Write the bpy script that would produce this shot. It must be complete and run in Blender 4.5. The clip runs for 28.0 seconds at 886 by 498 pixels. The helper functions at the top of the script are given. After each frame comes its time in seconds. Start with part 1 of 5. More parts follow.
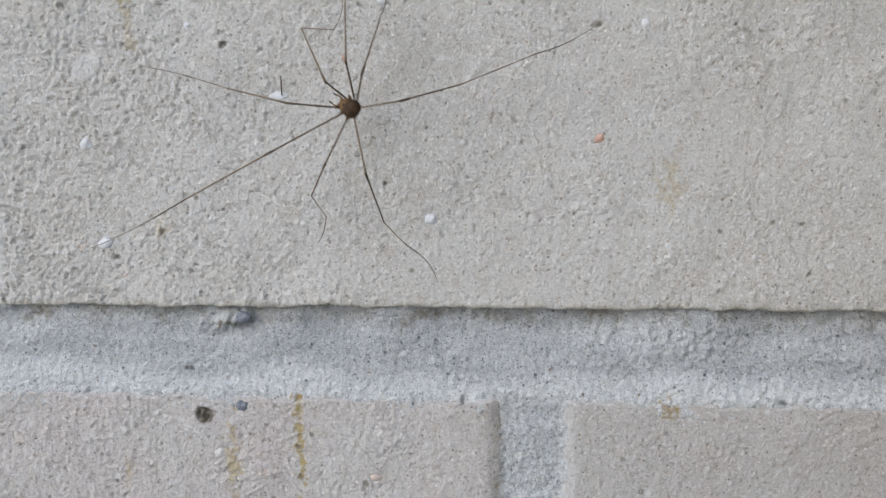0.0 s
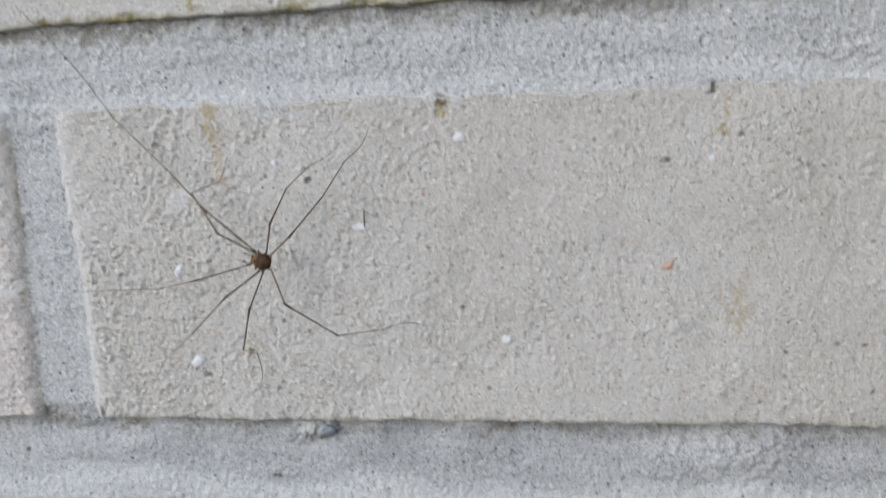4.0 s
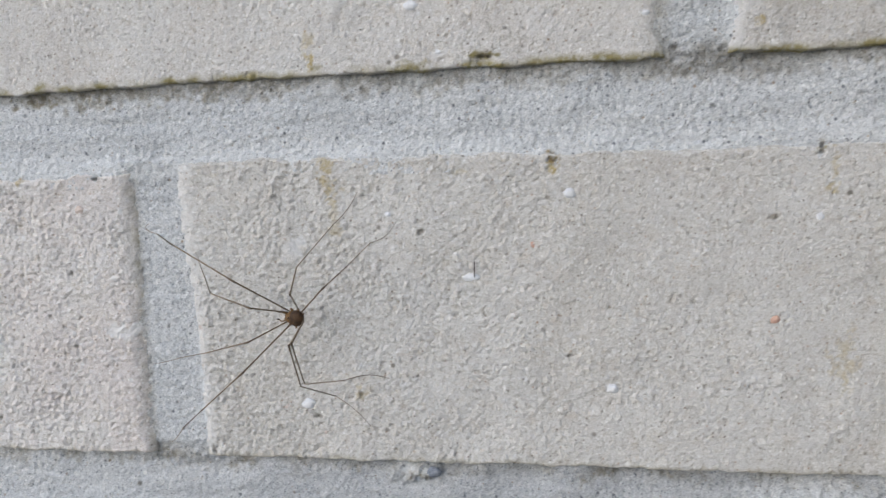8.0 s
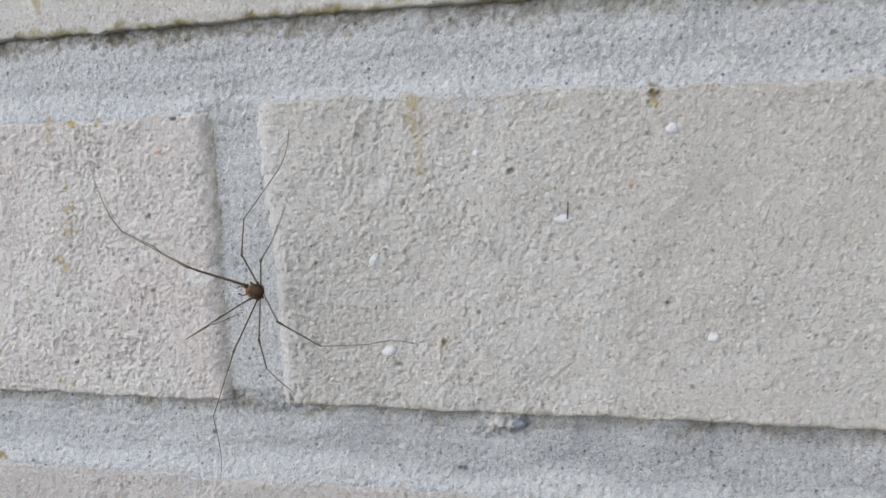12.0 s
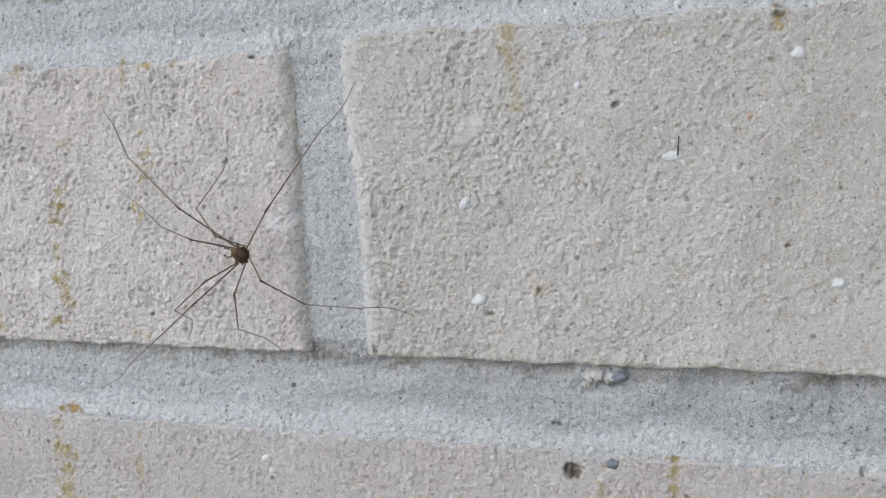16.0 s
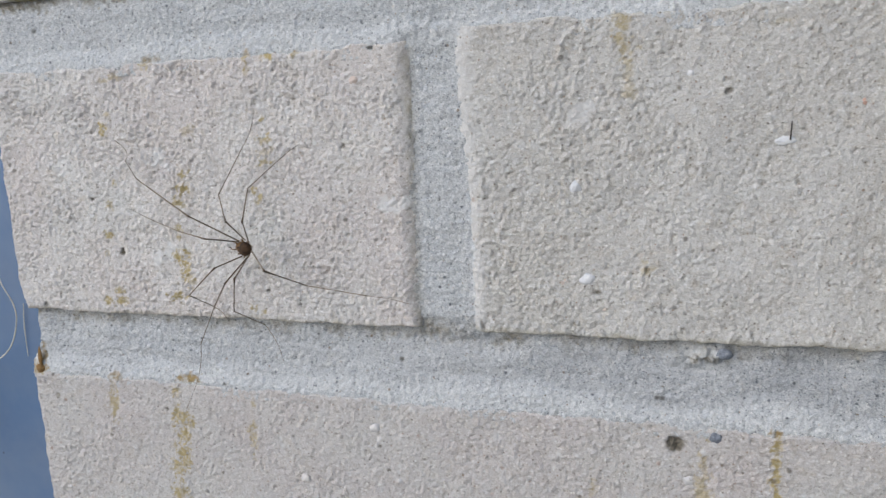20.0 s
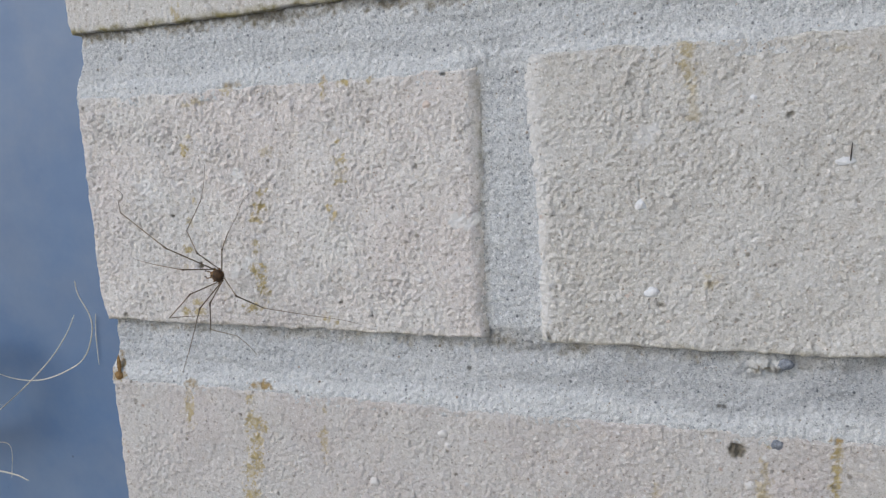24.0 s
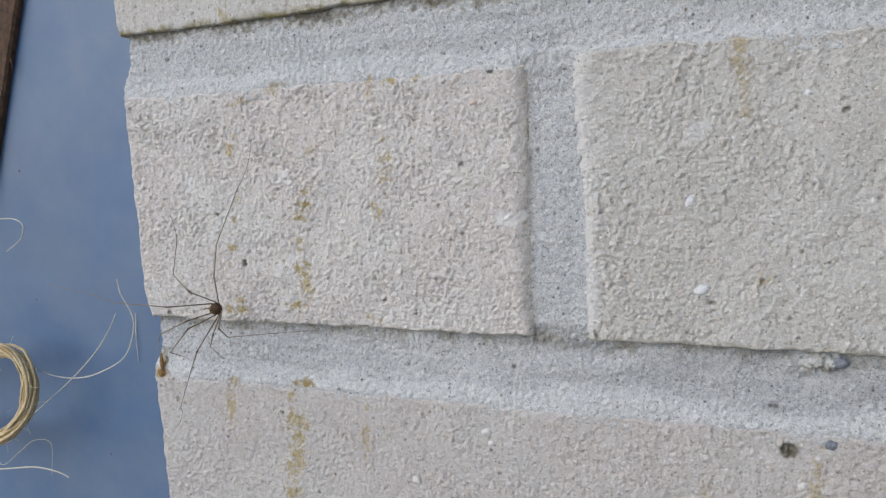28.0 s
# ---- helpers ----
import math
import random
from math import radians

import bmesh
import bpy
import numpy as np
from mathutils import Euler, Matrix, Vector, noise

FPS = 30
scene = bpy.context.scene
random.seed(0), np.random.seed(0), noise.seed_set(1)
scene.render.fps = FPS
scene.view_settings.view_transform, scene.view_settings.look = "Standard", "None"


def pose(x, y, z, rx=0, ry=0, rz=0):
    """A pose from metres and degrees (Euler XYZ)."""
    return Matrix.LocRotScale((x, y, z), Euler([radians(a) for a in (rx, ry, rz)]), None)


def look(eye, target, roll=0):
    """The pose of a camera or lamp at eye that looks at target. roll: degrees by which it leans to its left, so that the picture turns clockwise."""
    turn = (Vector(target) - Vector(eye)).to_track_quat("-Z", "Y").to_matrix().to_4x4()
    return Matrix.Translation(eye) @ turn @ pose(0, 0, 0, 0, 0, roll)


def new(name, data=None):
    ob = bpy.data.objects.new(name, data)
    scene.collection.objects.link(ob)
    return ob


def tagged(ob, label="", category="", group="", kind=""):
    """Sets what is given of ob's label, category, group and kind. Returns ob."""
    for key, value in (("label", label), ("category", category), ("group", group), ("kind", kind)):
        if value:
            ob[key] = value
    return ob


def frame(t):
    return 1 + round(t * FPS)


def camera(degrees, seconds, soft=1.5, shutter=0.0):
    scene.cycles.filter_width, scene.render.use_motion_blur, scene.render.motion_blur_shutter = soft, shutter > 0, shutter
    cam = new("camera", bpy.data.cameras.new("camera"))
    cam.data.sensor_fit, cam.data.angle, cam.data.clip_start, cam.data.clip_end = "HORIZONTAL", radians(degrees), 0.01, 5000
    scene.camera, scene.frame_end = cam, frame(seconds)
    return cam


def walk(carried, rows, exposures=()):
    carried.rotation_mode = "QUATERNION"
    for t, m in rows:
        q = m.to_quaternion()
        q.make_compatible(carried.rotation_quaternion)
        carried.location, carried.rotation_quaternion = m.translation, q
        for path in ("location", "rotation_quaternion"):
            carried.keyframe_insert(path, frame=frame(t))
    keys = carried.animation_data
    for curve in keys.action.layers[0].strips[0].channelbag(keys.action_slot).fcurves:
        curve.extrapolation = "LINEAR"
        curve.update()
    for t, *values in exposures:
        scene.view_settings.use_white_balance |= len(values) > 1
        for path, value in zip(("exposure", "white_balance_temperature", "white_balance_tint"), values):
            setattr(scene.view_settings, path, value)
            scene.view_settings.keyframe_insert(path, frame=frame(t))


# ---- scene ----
cam = camera(66.75, 28.0, soft=1.3, shutter=1.2)
PATH = [
    (0, (0.20825, -0.11087, 0.02445), (82.506, 0.765, 5.474)),
    (0.5, (0.20847, -0.11088, 0.02489), (82.151, 0.809, 5.500)),
    (1, (0.20896, -0.11079, 0.02420), (81.947, 0.646, 5.599)),
    (1.5, (0.20904, -0.11074, 0.02299), (82.039, 0.858, 5.534)),
    (2, (0.20843, -0.11095, 0.02308), (82.338, 1.090, 5.357)),
    (2.5, (0.20877, -0.11117, 0.02628), (82.636, 1.788, 6.381)),
    (3, (0.20545, -0.11242, 0.03513), (81.277, 1.905, 6.368)),
    (3.5, (0.20224, -0.11409, 0.04048), (82.157, 2.080, 6.644)),
    (4, (0.19869, -0.11539, 0.04700), (82.280, 2.057, 6.644)),
    (4.5, (0.19760, -0.11610, 0.04920), (82.640, 1.944, 6.838)),
    (6.5, (0.19338, -0.11917, 0.05812), (82.957, 1.720, 7.299)),
    (7, (0.19067, -0.12068, 0.05838), (83.047, 1.823, 7.616)),
    (7.5, (0.18711, -0.12119, 0.05692), (83.205, 1.666, 7.934)),
    (8, (0.18353, -0.12086, 0.05490), (83.373, 1.859, 8.351)),
    (8.5, (0.18203, -0.12073, 0.05424), (83.290, 2.027, 8.601)),
    (9, (0.17958, -0.12037, 0.05265), (83.336, 2.148, 8.931)),
    (9.5, (0.17891, -0.11968, 0.05140), (83.383, 2.108, 9.463)),
    (10, (0.17871, -0.11906, 0.05031), (83.454, 2.060, 9.758)),
    (10.5, (0.17865, -0.11851, 0.05064), (82.857, 2.054, 10.215)),
    (11, (0.17756, -0.11818, 0.05009), (82.697, 1.987, 10.684)),
    (11.5, (0.17480, -0.11870, 0.04893), (82.482, 1.802, 10.723)),
    (12, (0.17268, -0.11828, 0.04594), (82.582, 1.620, 11.195)),
    (12.5, (0.17156, -0.11778, 0.04454), (82.563, 1.621, 11.401)),
    (14.5, (0.16377, -0.11595, 0.03938), (81.689, 1.505, 12.586)),
    (15, (0.16228, -0.11543, 0.03788), (81.724, 1.675, 13.000)),
    (15.5, (0.16086, -0.11508, 0.03790), (81.530, 1.844, 13.211)),
    (16, (0.16025, -0.11498, 0.03861), (81.124, 1.997, 13.674)),
    (16.5, (0.15967, -0.11556, 0.03888), (81.071, 2.139, 13.840)),
    (17, (0.15836, -0.11681, 0.03972), (80.743, 2.315, 14.308)),
    (17.5, (0.15694, -0.11871, 0.03991), (80.643, 2.210, 14.756)),
    (18, (0.15573, -0.12020, 0.03995), (80.468, 2.228, 15.314)),
    (18.5, (0.15396, -0.12154, 0.03882), (80.508, 2.219, 15.708)),
    (19, (0.15197, -0.12245, 0.03846), (80.378, 2.274, 15.945)),
    (19.5, (0.15018, -0.12349, 0.03847), (80.241, 2.262, 16.241)),
    (20, (0.14831, -0.12480, 0.03847), (80.331, 2.059, 16.660)),
    (20.5, (0.14728, -0.12579, 0.03901), (80.256, 2.094, 16.827)),
    (21, (0.14525, -0.12791, 0.03836), (80.709, 2.002, 17.059)),
    (21.5, (0.14361, -0.12935, 0.03822), (80.850, 2.000, 17.194)),
    (23.5, (0.14096, -0.13365, 0.04048), (81.052, 2.278, 17.962)),
    (24, (0.14049, -0.13471, 0.04112), (81.203, 2.354, 18.160)),
    (24.5, (0.14030, -0.13529, 0.04126), (81.317, 2.417, 18.283)),
    (25, (0.13939, -0.13634, 0.04120), (81.497, 2.524, 18.434)),
    (25.5, (0.13858, -0.13720, 0.04081), (81.621, 2.420, 18.551)),
    (26, (0.13808, -0.13756, 0.04076), (81.718, 2.215, 18.778)),
    (26.5, (0.13752, -0.13794, 0.04071), (81.795, 2.174, 18.981)),
    (27, (0.13670, -0.13786, 0.04052), (81.734, 2.171, 19.195)),
    (27.5, (0.13550, -0.13751, 0.03988), (81.823, 2.291, 19.471)),
    (28, (0.13475, -0.13715, 0.03930), (81.896, 2.392, 19.607)),
]
walk(cam, [(t, pose(*p, *r)) for t, p, r in PATH], exposures=[(0, 0.25, 6140, 10.3), (4, 0.26, 6160, 10.3), (8, 0.29, 6200, 10.5), (12, 0.26, 6190, 10.5), (20, 0.20, 6190, 10.5), (28, 0.16, 6210, 10.5)])

# ---- light: bright shade under an overcast sky, softly from above and the left ----
SUN_DIR = Vector((-0.52, -0.70, 0.46)).normalized()
world = bpy.data.worlds.new("sky")
scene.world = world
world.use_nodes = True
wn, wl = world.node_tree.nodes, world.node_tree.links
sky = wn.new("ShaderNodeTexSky")
sky.sky_type, sky.sun_disc = "NISHITA", False
sky.sun_elevation = math.asin(SUN_DIR.z)
sky.sun_rotation = math.atan2(SUN_DIR.x, SUN_DIR.y)
sky.air_density, sky.dust_density, sky.ozone_density = 1.0, 1.5, 1.0
wl.new(sky.outputs["Color"], wn["Background"].inputs["Color"])
wn["Background"].inputs["Strength"].default_value = 0.105
sun = new("sun", bpy.data.lights.new("sun", "SUN"))
sun.data.energy, sun.data.angle, sun.data.color = 1.5, radians(80), (1.0, 0.985, 0.965)
sun.matrix_world = look(SUN_DIR * 3, (0, 0, 0))


# ---- materials ----
def material(name):
    m = bpy.data.materials.new(name)
    m.use_nodes = True
    n, l = m.node_tree.nodes, m.node_tree.links
    return m, n, l, n["Principled BSDF"]


def tex_noise(n, l, vec, scale, detail=4.0, rough=0.6):
    k = n.new("ShaderNodeTexNoise")
    k.inputs["Scale"].default_value, k.inputs["Detail"].default_value = scale, detail
    k.inputs["Roughness"].default_value = rough
    l.new(vec, k.inputs["Vector"])
    return k.outputs["Fac"]


def ramp(n, l, fac, stops):
    r = n.new("ShaderNodeValToRGB")
    els = r.color_ramp.elements
    while len(els) < len(stops):
        els.new(0.5)
    for e, (p, c) in zip(els, stops):
        e.position = p
        e.color = c if len(c) == 4 else (*c, 1)
    l.new(fac, r.inputs["Fac"])
    return r.outputs["Color"]


def mixed(n, l, fac, a, b, mode="MIX"):
    m = n.new("ShaderNodeMix")
    m.data_type, m.blend_type = "RGBA", mode
    for sock, v in ((m.inputs[0], fac), (m.inputs[6], a), (m.inputs[7], b)):
        if isinstance(v, (int, float)):
            sock.default_value = v
        elif isinstance(v, tuple):
            sock.default_value = (*v, 1)
        else:
            l.new(v, sock)
    return m.outputs[2]


def attribute(n, name):
    a = n.new("ShaderNodeAttribute")
    a.attribute_name = name
    return a.outputs["Fac"]


def spread(n, l):
    """Object coordinates, shifted from object to object."""
    tc, info = n.new("ShaderNodeTexCoord"), n.new("ShaderNodeObjectInfo")
    add = n.new("ShaderNodeVectorMath")
    add.operation = "MULTIPLY_ADD"
    add.inputs[1].default_value = (7.3, 3.1, 5.7)
    l.new(info.outputs["Random"], add.inputs[0])
    l.new(tc.outputs["Object"], add.inputs[2])
    return add.outputs[0]


def bumped(n, l, bsdf, height, dist, strength=1.0):
    b = n.new("ShaderNodeBump")
    b.inputs["Distance"].default_value, b.inputs["Strength"].default_value = dist, strength
    l.new(height, b.inputs["Height"])
    l.new(b.outputs["Normal"], bsdf.inputs["Normal"])


def grit(n, l, vec, scale):
    """Sandy relief: rounded lumps with small sharp pits between them; returns the height and ragged coordinates."""
    warp = n.new("ShaderNodeTexNoise")
    warp.inputs["Scale"].default_value, warp.inputs["Detail"].default_value = scale * 0.9, 2.0
    l.new(vec, warp.inputs["Vector"])
    off = n.new("ShaderNodeVectorMath")
    off.operation = "MULTIPLY_ADD"
    off.inputs[1].default_value = (0.4 / scale,) * 3
    l.new(warp.outputs["Color"], off.inputs[0])
    l.new(vec, off.inputs[2])
    return tex_noise(n, l, vec, scale, 5, 0.68), off.outputs[0]


def specks(n, l, base, vec, scale, rows):
    """Single coloured grains of ragged outline: rows of share and colour."""
    vor = n.new("ShaderNodeTexVoronoi")
    vor.inputs["Scale"].default_value = scale
    l.new(vec, vor.inputs["Vector"])
    sep = n.new("ShaderNodeSeparateColor")
    l.new(vor.outputs["Color"], sep.inputs[0])
    near = ramp(n, l, vor.outputs["Distance"], [(0.18, (0.8, 0.8, 0.8)), (0.40, (0, 0, 0))])
    for chan, (share, col) in enumerate(rows):
        pick = ramp(n, l, sep.outputs[chan], [(1 - share - 0.004, (0, 0, 0)), (1 - share, (1, 1, 1))])
        base = mixed(n, l, mixed(n, l, 1.0, near, pick, "MULTIPLY"), base, col)
    return base


def brick_material():
    m, n, l, bsdf = material("cream_brick")
    vec = spread(n, l)
    height, ragged = grit(n, l, vec, 2200)
    tone = mixed(n, l, attribute(n, "tone"), (0.645, 0.636, 0.600), (0.690, 0.648, 0.632))
    cloud = tex_noise(n, l, vec, 45, 4, 0.6)
    base = mixed(n, l, ramp(n, l, cloud, [(0.35, (0, 0, 0)), (0.72, (1, 1, 1))]), tone, (0.72, 0.715, 0.695))
    warm = tex_noise(n, l, vec, 420, 3, 0.6)
    base = mixed(n, l, ramp(n, l, warm, [(0.53, (0, 0, 0)), (0.76, (0.5, 0.5, 0.5))]), base, (0.56, 0.505, 0.44))
    # grains differ in tone, the gaps between them are darker
    grain = tex_noise(n, l, ragged, 1500, 4, 0.8)
    base = mixed(n, l, ramp(n, l, grain, [(0.32, (0.8, 0.8, 0.8)), (0.45, (0, 0, 0))]), base, (0.40, 0.37, 0.31))
    base = mixed(n, l, ramp(n, l, grain, [(0.55, (0, 0, 0)), (0.68, (0.8, 0.8, 0.8))]), base, (0.86, 0.85, 0.83))
    fine = tex_noise(n, l, vec, 3400, 3, 0.8)
    base = mixed(n, l, 0.7, base, ramp(n, l, fine, [(0.30, (0.20, 0.195, 0.185)), (0.5, (0.5, 0.5, 0.5)), (0.70, (0.76, 0.76, 0.76))]), "OVERLAY")
    base = mixed(n, l, attribute(n, "pit"), base, (0.23, 0.20, 0.16))
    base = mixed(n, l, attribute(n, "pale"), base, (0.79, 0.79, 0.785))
    base = specks(n, l, base, ragged, 620, ((0.010, (0.20, 0.18, 0.15)), (0.008, (0.46, 0.33, 0.26)), (0.05, (0.84, 0.84, 0.83))))
    base = specks(n, l, base, ragged, 1500, ((0.05, (0.22, 0.19, 0.155)), (0.02, (0.42, 0.32, 0.24)), (0.23, (0.90, 0.90, 0.89))))
    base = mixed(n, l, attribute(n, "dull"), base, mixed(n, l, 1.0, base, (0.77, 0.77, 0.775), "MULTIPLY"))
    # stains
    wob = ramp(n, l, tex_noise(n, l, vec, 800, 4, 0.7), [(0.32, (0.35, 0.35, 0.35)), (0.54, (1, 1, 1))])
    base = mixed(n, l, mixed(n, l, 1.0, attribute(n, "ochre"), wob, "MULTIPLY"), base, (0.45, 0.365, 0.17))
    base = mixed(n, l, mixed(n, l, 1.0, attribute(n, "algae_shade"), wob, "MULTIPLY"), base, (0.29, 0.255, 0.115))
    base = mixed(n, l, attribute(n, "dirt_shade"), base, mixed(n, l, wob, (0.045, 0.04, 0.033), (0.17, 0.15, 0.11)))
    l.new(base, bsdf.inputs["Base Color"])
    bsdf.inputs["Roughness"].default_value = 0.8
    bsdf.inputs["Specular IOR Level"].default_value = 0.4
    bumped(n, l, bsdf, height, 0.00042, 1.0)
    return m


def mortar_material():
    m, n, l, bsdf = material("grey_mortar")
    tc = n.new("ShaderNodeTexCoord")
    vec = tc.outputs["Object"]
    height, ragged = grit(n, l, vec, 2100)
    cloud = tex_noise(n, l, vec, 70, 4)
    base = ramp(n, l, cloud, [(0.3, (0.54, 0.563, 0.580)), (0.7, (0.63, 0.650, 0.663))])
    sand = tex_noise(n, l, ragged, 1700, 3, 0.8)
    base = mixed(n, l, ramp(n, l, sand, [(0.32, (0.85, 0.85, 0.85)), (0.45, (0, 0, 0))]), base, (0.24, 0.26, 0.28))
    base = mixed(n, l, ramp(n, l, sand, [(0.54, (0, 0, 0)), (0.68, (0.8, 0.8, 0.8))]), base, (0.76, 0.775, 0.78))
    base = mixed(n, l, attribute(n, "pale"), base, (0.73, 0.755, 0.772))
    fine = tex_noise(n, l, vec, 3300, 3, 0.8)
    base = mixed(n, l, 0.72, base, ramp(n, l, fine, [(0.32, (0.19, 0.195, 0.205)), (0.5, (0.5, 0.5, 0.5)), (0.66, (0.84, 0.84, 0.84))]), "OVERLAY")
    base = specks(n, l, base, ragged, 1000, ((0.05, (0.10, 0.115, 0.14)), (0.10, (0.82, 0.84, 0.85)), (0.012, (0.27, 0.20, 0.14))))
    base = specks(n, l, base, ragged, 1900, ((0.13, (0.15, 0.165, 0.18)), (0.17, (0.84, 0.86, 0.87)), (0.02, (0.33, 0.26, 0.18))))
    wob = ramp(n, l, tex_noise(n, l, vec, 900, 4, 0.7), [(0.36, (0.25, 0.25, 0.25)), (0.58, (0.95, 0.95, 0.95))])
    base = mixed(n, l, mixed(n, l, 1.0, attribute(n, "ochre"), wob, "MULTIPLY"), base, (0.36, 0.255, 0.10))
    base = mixed(n, l, mixed(n, l, 1.0, attribute(n, "algae_shade"), wob, "MULTIPLY"), base, (0.23, 0.195, 0.125))
    base = mixed(n, l, attribute(n, "joint_dark"), base, mixed(n, l, 1.0, base, (0.765, 0.77, 0.785), "MULTIPLY"))
    base = mixed(n, l, attribute(n, "dirt_shade"), base, (0.06, 0.055, 0.045))
    l.new(base, bsdf.inputs["Base Color"])
    bsdf.inputs["Roughness"].default_value = 0.85
    bsdf.inputs["Specular IOR Level"].default_value = 0.35
    bumped(n, l, bsdf, height, 0.00045, 1.0)
    return m


def plain_material(name, dark, light, scale, rough=0.7, metal=0.0, bump=0.0):
    m, n, l, bsdf = material(name)
    tc = n.new("ShaderNodeTexCoord")
    k = tex_noise(n, l, tc.outputs["Object"], scale, 5, 0.65)
    l.new(ramp(n, l, k, [(0.3, dark), (0.7, light)]), bsdf.inputs["Base Color"])
    bsdf.inputs["Roughness"].default_value, bsdf.inputs["Metallic"].default_value = rough, metal
    if bump:
        bumped(n, l, bsdf, k, bump)
    return m


def panel_material():
    m, n, l, bsdf = material("blue_plastic")
    tc = n.new("ShaderNodeTexCoord")
    mp = n.new("ShaderNodeMapping")
    mp.inputs["Scale"].default_value = (0.5, 1.0, 0.8)
    l.new(tc.outputs["Object"], mp.inputs["Vector"])
    base = ramp(n, l, tex_noise(n, l, mp.outputs[0], 60, 4), [(0.3, (0.078, 0.148, 0.282)), (0.7, (0.104, 0.182, 0.322))])
    dust = ramp(n, l, tex_noise(n, l, tc.outputs["Object"], 28, 5, 0.65), [(0.38, (0, 0, 0)), (0.78, (0.36, 0.36, 0.36))])
    base = mixed(n, l, dust, base, (0.27, 0.30, 0.34))
    vor = n.new("ShaderNodeTexVoronoi")
    vor.inputs["Scale"].default_value = 160
    l.new(tc.outputs["Object"], vor.inputs["Vector"])
    sep = n.new("ShaderNodeSeparateColor")
    l.new(vor.outputs["Color"], sep.inputs[0])
    near = ramp(n, l, vor.outputs["Distance"], [(0.05, (1, 1, 1)), (0.10, (0, 0, 0))])
    for chan, cut, col in ((0, 0.9, (0.05, 0.06, 0.08)), (1, 0.93, (0.55, 0.52, 0.48))):
        pick = ramp(n, l, sep.outputs[chan], [(cut - 0.004, (0, 0, 0)), (cut, (1, 1, 1))])
        base = mixed(n, l, mixed(n, l, 1.0, near, pick, "MULTIPLY"), base, col)
    l.new(base, bsdf.inputs["Base Color"])
    l.new(ramp(n, l, tex_noise(n, l, tc.outputs["Object"], 35, 4), [(0.3, (0.46, 0.46, 0.46)), (0.7, (0.58, 0.58, 0.58))]), bsdf.inputs["Roughness"])
    return m


BRICK, MORTAR = brick_material(), mortar_material()
BLUE = panel_material()
WOOD = plain_material("brown_timber", (0.040, 0.023, 0.014), (0.125, 0.072, 0.040), 420, 0.85, bump=0.0008)
PIER_DARK = plain_material("pier_dark_grey", (0.04, 0.04, 0.038), (0.07, 0.07, 0.068), 60, 0.9, bump=0.001)
GROUND = plain_material("grey_paving", (0.22, 0.21, 0.20), (0.34, 0.33, 0.31), 12, 0.9)
STRAW = plain_material("straw_fibre", (0.52, 0.38, 0.18), (0.78, 0.66, 0.42), 900, 0.45)
STRAW_DARK = plain_material("straw_brown", (0.38, 0.25, 0.11), (0.62, 0.47, 0.25), 900, 0.5)
PALE_STRAW = plain_material("straw_pale", (0.52, 0.40, 0.21), (0.74, 0.62, 0.40), 900, 0.45)
PALE_FIBRE = plain_material("pale_fibre", (0.55, 0.52, 0.44), (0.72, 0.69, 0.60), 500, 0.5)
STONE = {
    "white": plain_material("white_grit", (0.60, 0.62, 0.65), (0.77, 0.785, 0.805), 900, 0.55, bump=0.0002),
    "cream": plain_material("cream_grit", (0.60, 0.585, 0.575), (0.71, 0.70, 0.69), 900, 0.6, bump=0.0002),
    "salmon": plain_material("salmon_grit", (0.50, 0.31, 0.24), (0.62, 0.43, 0.35), 1200, 0.8, bump=0.0003),
    "pink": plain_material("pink_grit", (0.54, 0.45, 0.40), (0.64, 0.56, 0.51), 1200, 0.8, bump=0.0003),
    "rust": plain_material("rust_crust", (0.16, 0.085, 0.025), (0.36, 0.22, 0.08), 1500, 0.8, bump=0.0003),
    "blue": plain_material("slate_grit", (0.10, 0.115, 0.15), (0.34, 0.37, 0.42), 1500, 0.7, bump=0.0003),
}
BODY_SKIN = plain_material("harvestman_back", (0.022, 0.011, 0.005), (0.100, 0.052, 0.021), 1100, 0.75, bump=0.00012)
BODY_FRONT = plain_material("harvestman_front", (0.085, 0.045, 0.015), (0.26, 0.15, 0.055), 1600, 0.75, bump=0.00012)
LEG_SKIN = plain_material("leg_brown", (0.120, 0.091, 0.058), (0.25, 0.187, 0.118), 700, 0.5)
LEG_THIN = plain_material("leg_thin", (0.145, 0.118, 0.086), (0.265, 0.218, 0.165), 500, 0.5)
LEG_DARK = plain_material("leg_dark", (0.065, 0.045, 0.027), (0.14, 0.10, 0.06), 700, 0.5)
DARK = plain_material("dark_brown", (0.012, 0.009, 0.007), (0.03, 0.022, 0.016), 900, 0.5)


# ---- building helpers ----
def part(name, bm, mat, parent, label=""):
    me = bpy.data.meshes.new(name)
    bm.to_mesh(me)
    bm.free()
    me.materials.append(mat)
    ob = new(name, me)
    ob.parent = parent
    if label:
        ob["label"] = label
    return ob


def smooth(me):
    me.polygons.foreach_set("use_smooth", np.ones(len(me.polygons), bool))


def field(nx, nz, cell, size, seed, stretch=1.0):
    """A smooth random field with features of that size, mean 0, deviation 1."""
    rng = np.random.default_rng(seed)
    f = np.fft.rfft2(rng.standard_normal((nz, nx)))
    kx, kz = np.fft.rfftfreq(nx, cell), np.fft.fftfreq(nz, cell)[:, None]
    q = (kx * size) ** 2 + (kz * size * stretch) ** 2
    f *= np.exp(-q * 2.2) * (1 - np.exp(-q * 12))
    out = np.fft.irfft2(f, s=(nz, nx))
    return (out - out.mean()) / (out.std() + 1e-12)


